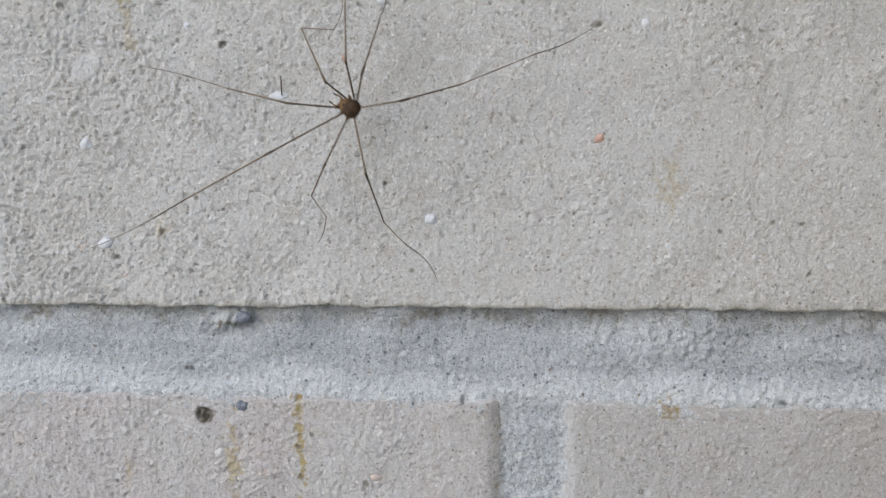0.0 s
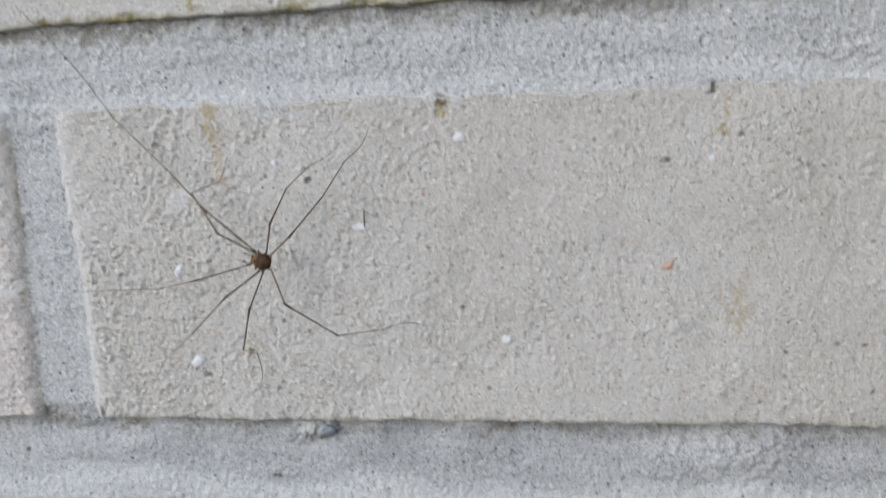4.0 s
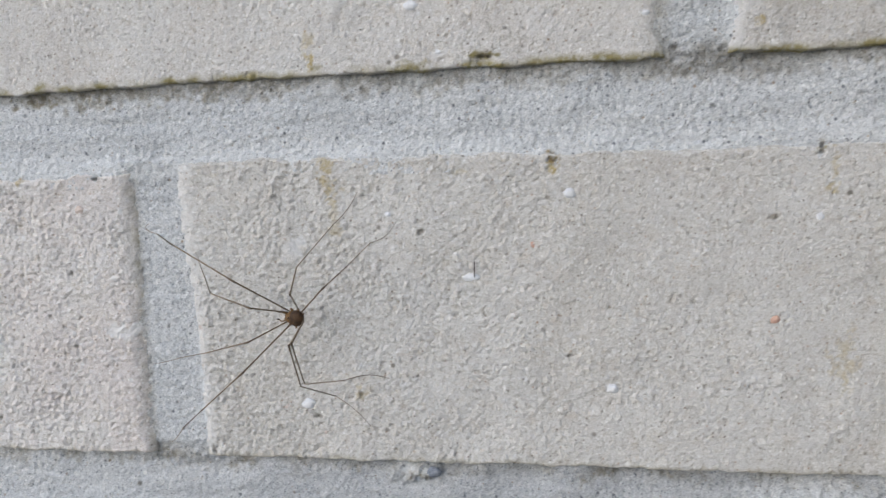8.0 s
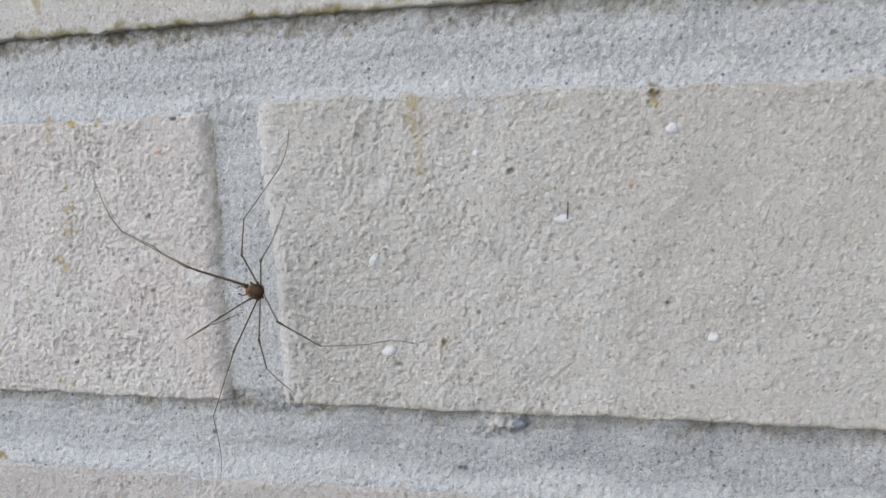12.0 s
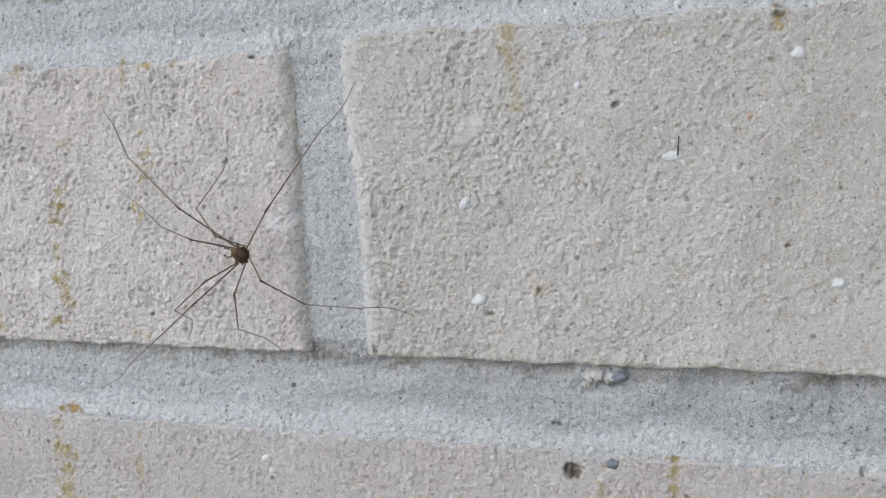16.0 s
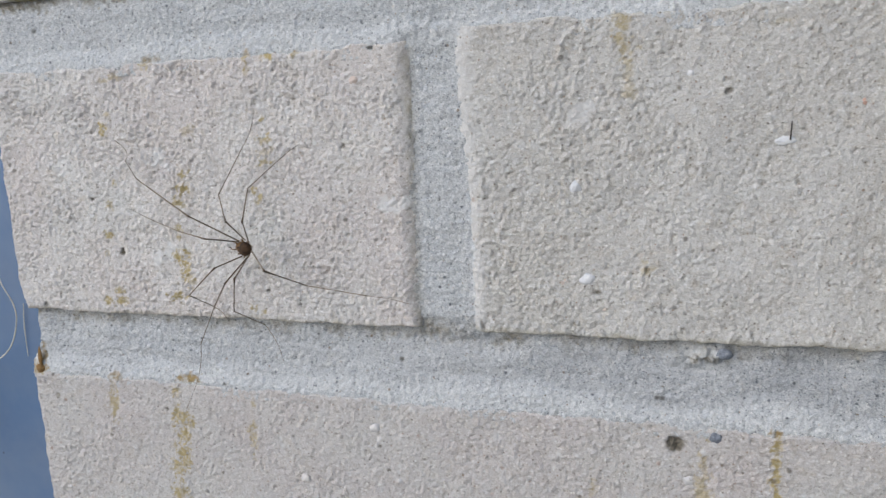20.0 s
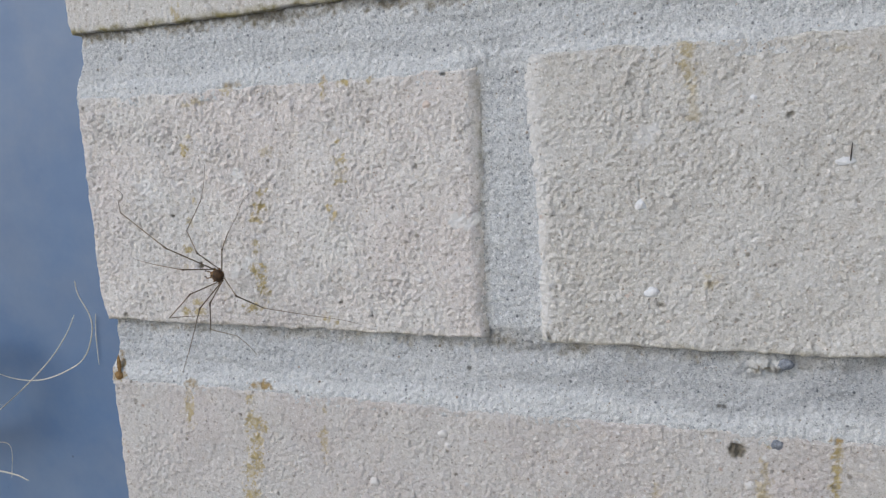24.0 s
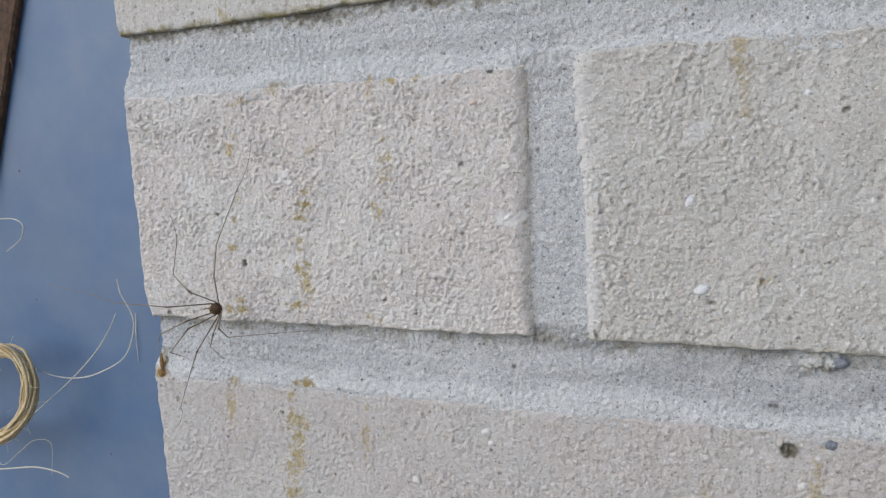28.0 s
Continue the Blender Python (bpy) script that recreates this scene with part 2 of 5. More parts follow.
def crumbly(nx, nz, cell, coarse, fine, seed, fall=1.2):
    """A rough field with features of all sizes from coarse to fine, mean 0, deviation 1."""
    rng = np.random.default_rng(seed)
    f = np.fft.rfft2(rng.standard_normal((nz, nx)))
    kx, kz = np.fft.rfftfreq(nx, cell), np.fft.fftfreq(nz, cell)[:, None]
    k = np.sqrt(kx ** 2 + kz ** 2) + 1e-9
    f *= (1 / (1 + (k * coarse) ** 2)) ** (fall / 2) * np.exp(-(k * fine) ** 2) * (k * coarse * 4 > 1)
    out = np.fft.irfft2(f, s=(nz, nx))
    return (out - out.mean()) / (out.std() + 1e-12)


def sown(nx, nz, cell, radius, share, seed):
    """Round bumps of that radius strewn over a field, about 1 high."""
    rng = np.random.default_rng(seed)
    dots = (rng.random((nz, nx)) < share) * rng.uniform(0.35, 1.0, (nz, nx))
    kx, kz = np.fft.rfftfreq(nx, cell), np.fft.fftfreq(nz, cell)[:, None]
    s = radius * 0.6
    k = np.exp(-2 * (math.pi * s) ** 2 * (kx ** 2 + kz ** 2)) * (2 * math.pi * s * s / cell ** 2)
    out = np.fft.irfft2(np.fft.rfft2(dots) * k, s=(nz, nx))
    return np.maximum(out, 0)


def step_up(a, b, v):
    """0 at a to 1 at b."""
    u = np.clip((v - a) / (b - a), 0, 1)
    return u * u * (3 - 2 * u)


def sheet(name, X, Y, Z, mat, parent, masks, drop=None):
    """A grid of points as one mesh; drop: cells to leave out."""
    nz, nx = X.shape
    me = bpy.data.meshes.new(name)
    co = np.stack([X, Y, Z], -1).reshape(-1, 3).astype(np.float32)
    i = np.arange((nz - 1) * nx).reshape(nz - 1, nx)[:, :-1]
    quads = np.stack([i, i + 1, i + nx + 1, i + nx], -1).reshape(-1, 4)
    if drop is not None:
        quads = quads[~drop[:-1, :-1].ravel()]
        used = np.unique(quads)
        back = np.zeros(len(co), np.int64)
        back[used] = np.arange(len(used))
        co, quads = co[used], back[quads]
    me.vertices.add(len(co))
    me.vertices.foreach_set("co", co.ravel())
    me.loops.add(quads.size)
    me.loops.foreach_set("vertex_index", quads.ravel().astype(np.int32))
    me.polygons.add(len(quads))
    me.polygons.foreach_set("loop_start", np.arange(0, quads.size, 4, dtype=np.int32))
    me.update(calc_edges=True)
    smooth(me)
    for key, v in masks.items():
        v = np.clip(v, 0, 1).reshape(-1).astype(np.float32)
        if drop is not None:
            v = v[used]
        me.attributes.new(key, "FLOAT", "POINT").data.foreach_set("value", v)
    me.materials.append(mat)
    ob = new(name, me)
    ob.parent = parent
    return ob


# ---- the wall: three courses of cream bricks at the corner, struck mortar between them ----
# bricks near the walk: left, right, bottom, top (metres), seed, pinkness, roughness of the face, dullness
# dullness: a brick's own tone plus light falling off to the lower right
NEAR = {
    "header": (-0.0002, 0.1046, -0.0004, 0.0566, 11, 0.95, 1.05, 0.0),
    "main": (0.1150, 0.3220, -0.0005, 0.0585, 12, 0.15, 1.0, 0.35),
    "upper_a": (-0.0003, 0.2044, 0.0726, 0.1300, 13, 0.35, 0.70, 0.2),
    "upper_b": (0.2145, 0.4200, 0.0726, 0.1300, 14, 0.25, 0.80, 0.4),
    "lower_a": (0.0008, 0.2072, -0.0740, -0.0160, 15, 1.0, 0.80, 0.62),
    "lower_b": (0.2168, 0.4230, -0.0740, -0.0158, 16, 0.55, 0.75, 0.9),
}
CELL = 0.00027
STAINS = []


def stain(x, z, w, h, kind, strength):
    """A stain at x, z with its half width and half height."""
    STAINS.append((x, z, w, h, kind, strength))


stain(0.0311, 0.0423, 0.00130, 0.00134, "ochre", 0.90)
stain(0.0326, 0.0456, 0.00081, 0.00053, "ochre", 0.70)
stain(0.0329, 0.0303, 0.00082, 0.00055, "ochre", 0.80)
stain(0.0310, 0.0252, 0.00099, 0.00083, "ochre", 0.80)
stain(0.0299, 0.0186, 0.00134, 0.00071, "ochre", 0.90)
stain(0.0287, 0.0140, 0.00067, 0.00071, "ochre", 0.50)
stain(0.0275, 0.0027, 0.00137, 0.00088, "ochre", 0.90)
stain(0.0316, 0.0029, 0.00168, 0.00072, "ochre", 0.90)
stain(0.0312, 0.0054, 0.00134, 0.00072, "ochre", 0.80)
stain(0.0518, 0.0317, 0.00090, 0.00105, "ochre", 0.90)
stain(0.0507, 0.0288, 0.00152, 0.00132, "ochre", 1.00)
stain(0.0494, 0.0258, 0.00122, 0.00107, "ochre", 0.90)
stain(0.0489, 0.0197, 0.00093, 0.00162, "ochre", 0.80)
stain(0.0487, 0.0136, 0.00186, 0.00137, "ochre", 1.00)
stain(0.0497, 0.0109, 0.00155, 0.00165, "ochre", 1.00)
stain(0.0507, 0.0082, 0.00124, 0.00138, "ochre", 0.90)
stain(0.0473, 0.0046, 0.00189, 0.00098, "ochre", 1.00)
stain(0.0534, 0.0414, 0.00148, 0.00103, "ochre", 0.50)
stain(0.0690, 0.0555, 0.00082, 0.00145, "ochre", 0.80)
stain(0.0744, 0.0554, 0.00120, 0.00071, "ochre", 1.00)
stain(0.0803, 0.0555, 0.00104, 0.00047, "ochre", 0.80)
stain(0.0719, 0.0431, 0.00082, 0.00061, "ochre", 1.00)
stain(0.0720, 0.0388, 0.00137, 0.00074, "ochre", 0.90)
stain(0.0720, 0.0341, 0.00110, 0.00063, "ochre", 0.90)
stain(0.0697, 0.0269, 0.00098, 0.00153, "ochre", 0.90)
stain(0.0663, 0.0026, 0.00087, 0.00067, "ochre", 1.00)
stain(0.0687, 0.0017, 0.00072, 0.00054, "ochre", 0.90)
stain(0.0695, 0.0531, 0.00068, 0.00097, "ochre", 0.50)
stain(0.0443, 0.0554, 0.00122, 0.00153, "ochre", 0.80)
stain(0.0355, 0.0534, 0.00158, 0.00078, "ochre", 0.60)
stain(0.0330, 0.0528, 0.00096, 0.00052, "ochre", 0.60)
stain(0.0475, 0.0567, 0.00120, 0.00050, "ochre", 0.60)
stain(0.0620, 0.0554, 0.00141, 0.00049, "ochre", 0.30)
stain(0.0263, -0.0162, 0.00209, 0.00076, "ochre", 0.80)
stain(0.0254, -0.0185, 0.00105, 0.00122, "ochre", 0.60)
stain(0.0252, -0.0238, 0.00141, 0.00308, "ochre", 0.80)
stain(0.0468, -0.0153, 0.00321, 0.00087, "ochre", 1.00)
stain(0.0433, -0.0185, 0.00098, 0.00147, "ochre", 0.80)
stain(0.0444, -0.0250, 0.00229, 0.00268, "ochre", 0.90)
stain(0.0467, -0.0262, 0.00097, 0.00119, "ochre", 0.90)
stain(0.0445, -0.0294, 0.00164, 0.00180, "ochre", 0.90)
stain(0.0437, -0.0332, 0.00198, 0.00151, "ochre", 0.90)
stain(0.0417, -0.0380, 0.00167, 0.00184, "ochre", 0.90)
stain(0.0443, -0.0361, 0.00132, 0.00212, "ochre", 0.90)
stain(0.0419, -0.0443, 0.00235, 0.00248, "ochre", 0.90)
stain(0.0639, -0.0195, 0.00060, 0.00113, "ochre", 0.60)
stain(0.0633, -0.0281, 0.00106, 0.00316, "ochre", 0.70)
stain(0.0030, -0.0156, 0.00172, 0.00143, "ochre", 1.00)
stain(0.0041, -0.0116, 0.00095, 0.00220, "ochre", 0.90)
stain(0.0328, 0.0730, 0.00126, 0.00227, "ochre", 0.80)
stain(0.1432, 0.0569, 0.00087, 0.00124, "ochre", 0.70)
stain(0.1438, 0.0533, 0.00087, 0.00167, "ochre", 0.70)
stain(0.1445, 0.0498, 0.00087, 0.00126, "ochre", 0.60)
stain(0.1416, 0.0756, 0.00086, 0.00140, "ochre", 0.60)
stain(0.1853, 0.0565, 0.00088, 0.00108, "ochre", 1.00)
stain(0.2193, 0.0779, 0.00070, 0.00063, "ochre", 0.90)
stain(0.2318, 0.0540, 0.00061, 0.00326, "ochre", 0.50)
stain(0.2312, 0.0498, 0.00079, 0.00094, "ochre", 0.60)
stain(0.2342, 0.0203, 0.00180, 0.00447, "ochre", 0.40)
stain(0.1490, 0.0133, 0.00122, 0.00101, "ochre", 0.50)
stain(0.1690, 0.0546, 0.00092, 0.00071, "ochre", 0.40)
stain(0.1716, -0.0245, 0.00082, 0.00789, "ochre", 1.00)
stain(0.1590, -0.0285, 0.00127, 0.00643, "ochre", 0.60)
stain(0.2353, -0.0177, 0.00110, 0.00157, "ochre", 0.90)
stain(0.1390, -0.0308, 0.00066, 0.00274, "ochre", 0.50)
stain(0.1486, 0.0130, 0.00052, 0.00060, "dirt_shade", 0.55)
stain(0.2340, 0.0194, 0.00123, 0.00406, "ochre", 0.35)
stain(0.1451, 0.0471, 0.00079, 0.00365, "ochre", 0.35)
stain(0.1440, 0.0565, 0.00094, 0.00120, "ochre", 0.70)
stain(0.1448, 0.0529, 0.00132, 0.00140, "ochre", 0.50)
stain(0.1452, 0.0443, 0.00114, 0.00082, "ochre", 0.50)
stain(0.1482, 0.0127, 0.00077, 0.00087, "ochre", 0.45)
stain(0.0252, -0.0235, 0.00163, 0.00420, "ochre", 0.60)
stain(0.0723, 0.0360, 0.00155, 0.00111, "ochre", 0.40)
stain(0.0448, 0.0563, 0.00223, 0.00089, "ochre", 0.50)
stain(0.0690, 0.0559, 0.00077, 0.00106, "ochre", 0.60)
stain(0.2221, 0.0452, 0.00072, 0.00038, "dirt_shade", 0.70)
stain(0.2295, 0.0567, 0.00044, 0.00112, "dirt_shade", 0.80)
stain(0.1858, 0.0562, 0.00049, 0.00059, "dirt_shade", 0.70)
stain(0.1541, -0.0202, 0.00179, 0.00169, "dirt_shade", 0.90)
stain(0.2531, -0.0159, 0.00080, 0.00039, "dirt_shade", 0.80)
stain(0.1711, -0.0257, 0.00052, 0.00053, "dirt_shade", 0.70)
stain(0.1714, -0.0314, 0.00052, 0.00096, "dirt_shade", 0.50)
stain(0.1950, 0.0298, 0.00028, 0.00036, "dirt_shade", 0.90)
stain(0.1879, 0.0208, 0.00038, 0.00037, "dirt_shade", 0.80)
stain(0.1400, 0.0084, 0.00073, 0.00040, "dirt_shade", 0.60)
stain(0.2547, 0.0137, 0.00043, 0.00036, "dirt_shade", 0.70)
stain(0.2561, 0.0058, 0.00043, 0.00037, "dirt_shade", 0.80)
stain(0.2224, 0.0454, 0.00070, 0.00043, "dirt_shade", 0.80)
stain(0.2432, 0.0446, 0.00025, 0.00034, "dirt_shade", 0.80)
stain(0.1616, 0.0441, 0.00048, 0.00045, "dirt_shade", 0.70)
stain(0.1832, -0.0323, 0.00051, 0.00053, "dirt_shade", 0.70)
stain(0.2190, 0.0156, 0.00027, 0.00028, "dirt_shade", 0.90)
stain(0.0328, 0.0146, 0.00066, 0.00085, "dirt_shade", 1.00)
stain(0.0900, 0.0369, 0.00046, 0.00060, "dirt_shade", 0.75)
stain(0.0968, 0.0555, 0.00084, 0.00045, "dirt_shade", 0.90)
stain(0.0701, 0.0064, 0.00043, 0.00040, "dirt_shade", 0.80)
stain(0.0779, 0.0037, 0.00041, 0.00039, "dirt_shade", 0.80)
stain(0.1611, 0.0439, 0.00052, 0.00059, "dirt_shade", 0.60)
stain(0.0945, -0.0269, 0.00039, 0.00040, "dirt_shade", 0.80)
stain(0.1508, -0.0118, 0.00059, 0.00045, "dirt_shade", 0.80)
stain(0.0998, -0.0076, 0.00063, 0.00051, "dirt_shade", 0.80)
stain(0.0144, 0.0650, 0.00085, 0.00053, "dirt_shade", 0.70)
stain(0.0082, 0.0009, 0.00092, 0.00061, "dirt_shade", 0.70)
stain(0.1172, 0.0012, 0.00057, 0.00096, "dirt_shade", 0.70)
stain(0.1394, 0.0086, 0.00061, 0.00056, "dirt_shade", 0.50)
stain(0.0569, -0.0159, 0.00077, 0.00043, "dirt_shade", 0.70)
stain(0.0405, -0.0231, 0.00050, 0.00045, "dirt_shade", 0.80)
stain(0.0235, -0.0312, 0.00054, 0.00047, "dirt_shade", 0.80)
stain(0.0082, -0.0223, 0.00075, 0.00079, "dirt_shade", 0.60)
stain(0.1518, -0.0119, 0.00052, 0.00042, "dirt_shade", 0.80)
stain(0.2124, 0.0645, 0.00045, 0.00047, "dirt_shade", 0.70)
stain(0.2059, 0.0746, 0.00082, 0.00056, "dirt_shade", 0.70)
stain(0.2136, 0.0620, 0.00045, 0.00028, "dirt_shade", 0.60)
stain(0.0262, 0.0267, 0.00051, 0.00042, "dirt_shade", 0.80)
stain(0.1095, 0.0260, 0.00045, 0.00032, "dirt_shade", 0.70)
stain(0.2004, -0.0165, 0.00039, 0.00101, "dirt_shade", 0.60)
stain(0.1734, 0.0749, 0.00198, 0.00058, "algae_shade", 1.00)
stain(0.2295, 0.0578, 0.00070, 0.00074, "algae_shade", 0.60)
stain(0.1431, 0.0741, 0.00128, 0.00050, "algae_shade", 0.60)
stain(0.1596, -0.0039, 0.00246, 0.00061, "algae_shade", 0.80)
stain(0.1596, -0.0036, 0.00232, 0.00065, "algae_shade", 0.60)
stain(0.1599, 0.0742, 0.00308, 0.00049, "algae_shade", 0.50)
stain(0.1362, 0.0404, 0.00162, 0.00121, "pale", 0.50)
stain(0.1358, 0.0279, 0.00082, 0.00077, "pale", 0.80)
stain(0.1017, 0.0251, 0.00169, 0.00143, "pale", 0.80)
stain(0.0431, 0.0128, 0.00159, 0.00139, "pale", 0.80)
stain(0.0452, 0.0358, 0.00216, 0.00185, "pale", 0.55)
stain(0.0168, 0.0345, 0.00174, 0.00140, "pale", 0.50)
stain(0.1357, 0.0407, 0.00140, 0.00106, "pale", 0.50)
stain(0.1199, -0.0225, 0.00104, 0.00100, "pale", 0.50)
stain(0.1239, -0.0264, 0.00160, 0.00125, "pale", 0.40)
stain(0.0589, 0.0118, 0.00149, 0.00108, "pale", 0.30)
stain(0.2035, -0.0165, 0.00271, 0.00111, "pale", 0.90)
stain(0.1656, 0.0755, 0.00141, 0.00049, "pale", 0.70)
stain(0.1421, -0.0043, 0.00306, 0.00069, "pale", 0.30)
stain(0.0428, 0.0133, 0.00177, 0.00149, "pale", 0.50)
stain(0.1421, 0.0753, 0.0009, 0.0016, "ochre", 0.9)
stain(0.1416, 0.0795, 0.0007, 0.0012, "ochre", 0.5)
stain(0.0696, 0.0787, 0.0012, 0.0018, "ochre", 0.7)
stain(0.0685, 0.0742, 0.0013, 0.0011, "ochre", 0.8)
stain(0.1736, 0.0746, 0.0015, 0.00035, "dirt_shade", 0.9)
stain(0.1853, 0.0568, 0.0011, 0.0008, "dirt_shade", 0.6)
stain(0.1854, 0.0558, 0.0007, 0.0016, "ochre", 0.9)
stain(0.2343, 0.0196, 0.0008, 0.0024, "ochre", 0.55)
for x, z in ((0.0457, 0.0361), (0.1370, 0.0417), (0.0190, 0.0340), (0.0465, 0.0145), (0.0990, 0.0250)):
    stain(x, z, 0.0021, 0.0019, "pale", 0.85)


def stain_masks(X, Z, seed):
    masks = {k: np.zeros(X.shape) for k in ("ochre", "algae_shade", "dirt_shade", "pale")}
    nz, nx = X.shape
    cell = 0.0003
    wob = field(nx, nz, cell, 0.0006, seed + 50)
    wob2 = field(nx, nz, cell, 0.0022, seed + 51)
    wob3 = field(nx, nz, cell, 0.0016, seed + 52)
    for x, z, w, h, kind, s in STAINS:
        i0, i1 = np.searchsorted(X[0], (x - 2 * w - 0.002, x + 2 * w + 0.002))
        j0, j1 = np.searchsorted(Z[:, 0], (z - 2 * h - 0.002, z + 2 * h + 0.002))
        if i1 <= i0 or j1 <= j0:
            continue
        c = (slice(j0, j1), slice(i0, i1))
        d = np.sqrt(((X[c] - x - wob2[c] * w * (0 if kind == "dirt_shade" else 0.3)) / w) ** 2 + ((Z[c] - z - wob3[c] * h * (0 if kind == "dirt_shade" else 0.3)) / h) ** 2)
        d = d + wob[c] * (0.30 if kind == "ochre" else 0.07)
        masks[kind][c] = np.maximum(masks[kind][c], s * (1 - step_up(0.65, 1.2, d)))
    return masks


def bump_at(X, Z, x, z, w, h):
    return np.exp(-(((X - x) / w) ** 2 + ((Z - z) / h) ** 2) ** 1.5)


def near_brick(x0, x1, z0, z1, seed, tone, rough, dull, parent):
    depth, cell = 0.014, CELL
    reach = min(x1, 0.292)
    lo, hi = max(z0, -0.064), min(z1, 0.098)
    xs = np.arange(x0, reach, cell)
    if reach < x1:
        xs = np.r_[xs, np.arange(reach, x1, 0.0015)]
    xs = np.r_[xs, x1]
    zs = np.r_[np.arange(z0, lo, 0.0012), np.arange(lo, hi, cell), np.arange(hi, z1, 0.0012), z1]
    nx, nz = len(xs), len(zs)
    X, Z = np.meshgrid(xs, zs)
    big = field(nx, nz, cell, 0.010, seed)
    mid = field(nx, nz, cell, 0.0017, seed + 1)
    rough = rough * (0.75 + 0.4 * step_up(0.23, 0.13, X)) * (1 + 0.12 * field(nx, nz, cell, 0.016, seed + 33))
    # knobbly sand-faced skin: lumps of many sizes and sharp pits between them
    lumps = 0.9 * np.clip(crumbly(nx, nz, cell, 0.0034, 0.00042, seed + 30, 0.70), -1.6, 1.6)
    # sand-faced at the corner, smoother with single grains farther along
    skin = rough * (0.40 + 0.60 * step_up(0.20, 0.125, X)) if z0 > -0.02 and z0 < 0.05 else rough * (0.55 if z0 > 0 else 0.80)
    patch = np.clip(1 + 0.35 * field(nx, nz, cell, 0.007, seed + 42), 0.3, 1.8)
    h = 0.00012 * big + skin * patch * (0.000085 * lumps + 0.000050 * crumbly(nx, nz, cell, 0.0060, 0.00030, seed + 35, 1.0))
    for k, (radius, share, height) in enumerate(((0.00105, 0.0018, 0.00022), (0.00070, 0.006, 0.00026), (0.00045, 0.014, 0.00026))):
        h += rough * height * np.minimum(sown(nx, nz, cell, radius, share, seed + 20 + k), 1.2)
    pits = np.clip(field(nx, nz, cell, 0.0008, seed + 4) - 1.75, 0, 1.0) + np.clip(field(nx, nz, cell, 0.00050, seed + 9) - 1.7, 0, 1.0)
    h -= 0.00032 * rough * np.minimum(pits, 1.0)
    grains = sown(nx, nz, cell, 0.00042, 0.012, seed + 5)
    h += 0.00015 * rough * np.minimum(grains, 1.3)
    # worn, rounded arrises, chipped here and there
    wear = np.clip(0.0020 + 0.0004 * field(nx, nz, cell, 0.006, seed + 6), 0.0008, 0.004)
    wear = np.where(X < 0.006, 0.0016, wear)
    upright = step_up(0.006, 0.012, np.minimum(X - x0, x1 - X))
    wear = np.where(X < 0.006, wear, 0.0019 + (wear - 0.0019) * (0.15 + 0.85 * upright))
    wear = wear + (0.0011 - wear) * step_up(0.005, 0.002, Z - z0)
    sides = np.minimum((X - x0) * 0.6, (x1 - X) * 0.5) if x0 > 0.01 else np.minimum(X - x0, (x1 - X) * 0.5)
    d = np.minimum(sides, np.minimum((Z - z0) * 2.0, (z1 - Z) * 1.7))
    wander = field(nx, nz, cell, 0.003, seed + 8)
    d = d + 0.00012 * wander * (X > 0.006) * (0.15 + 0.85 * upright) * (1 - 0.7 * step_up(0.006, 0.003, z1 - Z)) * (1 - 0.2 * step_up(0.006, 0.003, Z - z0))
    u = np.clip(1 - (d + 0.00005 * mid * (X > 0.006)) / wear, 0, 1)
    back = 0.9 * wear * u * u
    Y = -h * (1 - 0.92 * u) + back
    edge = np.zeros_like(Y, bool)
    edge[0], edge[-1], edge[:, 0], edge[:, -1] = True, True, True, True
    Y[edge] = depth
    masks = stain_masks(X, Z, seed)
    # crumbly hollows under the spots coloured for dirt and pit shade, and the round hole of a lost stone in the upper
    # course
    Y += 0.0011 * masks["dirt_shade"] ** 2 * np.clip(0.7 + 0.45 * field(nx, nz, cell, 0.0007, seed + 36), 0, 1.6)
    Y += 0.0012 * bump_at(X, Z, 0.1736, 0.0738, 0.0018, 0.0011)
    # green-brown lime crust along the lower arris
    lip = np.clip(field(nx, nz, cell, 0.004, seed + 7) * 0.35 + 0.75, 0, 1)
    crust = lip * (1 - step_up(0.0005, 0.0018 if z0 > 0.05 else 0.0014, Z - z0 + 0.0002 * wander)) * (1.0 if z0 > 0.05 else 0.35)
    masks["algae_shade"] = np.maximum(masks["algae_shade"], crust)
    masks["pit"] = np.clip(pits * 0.7 - 0.12, 0, 0.45)
    masks["pale"] = np.maximum(masks["pale"], np.clip(grains * 0.5, 0, 0.55))
    # left ends paled for smeared mortar and for light caught by the bevel
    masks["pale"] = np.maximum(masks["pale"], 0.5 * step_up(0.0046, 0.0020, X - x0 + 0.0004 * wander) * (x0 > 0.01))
    # rounded right arrises: olive-brown tint and their shade in one colour
    shade = np.clip(field(nx, nz, cell, 0.002, seed + 31) * 0.3 + 0.5, 0, 1)
    masks["algae_shade"] = np.maximum(masks["algae_shade"], 0.55 * shade * step_up(0.35, 0.95, u) * (x1 - X < 0.004))
    masks["tone"], masks["dull"] = np.full(X.shape, tone), np.full(X.shape, dull)
    # the outlines run unevenly, and the left end of the long brick leans
    line = field(nx, 64, cell, 0.012, seed + 37)[20] + 0.7 * field(nx, 64, cell, 0.004, seed + 38)[20] + 0.6 * field(nx, 64, cell, 0.0016, seed + 39)[20]
    post = field(64, nz, cell, 0.010, seed + 40)[:, 20] + 0.6 * field(64, nz, cell, 0.003, seed + 41)[:, 20]
    near_foot, near_top, near_left, near_right = (step_up(0.009, 0.0, k) for k in (Z - z0, z1 - Z, X - x0, x1 - X))
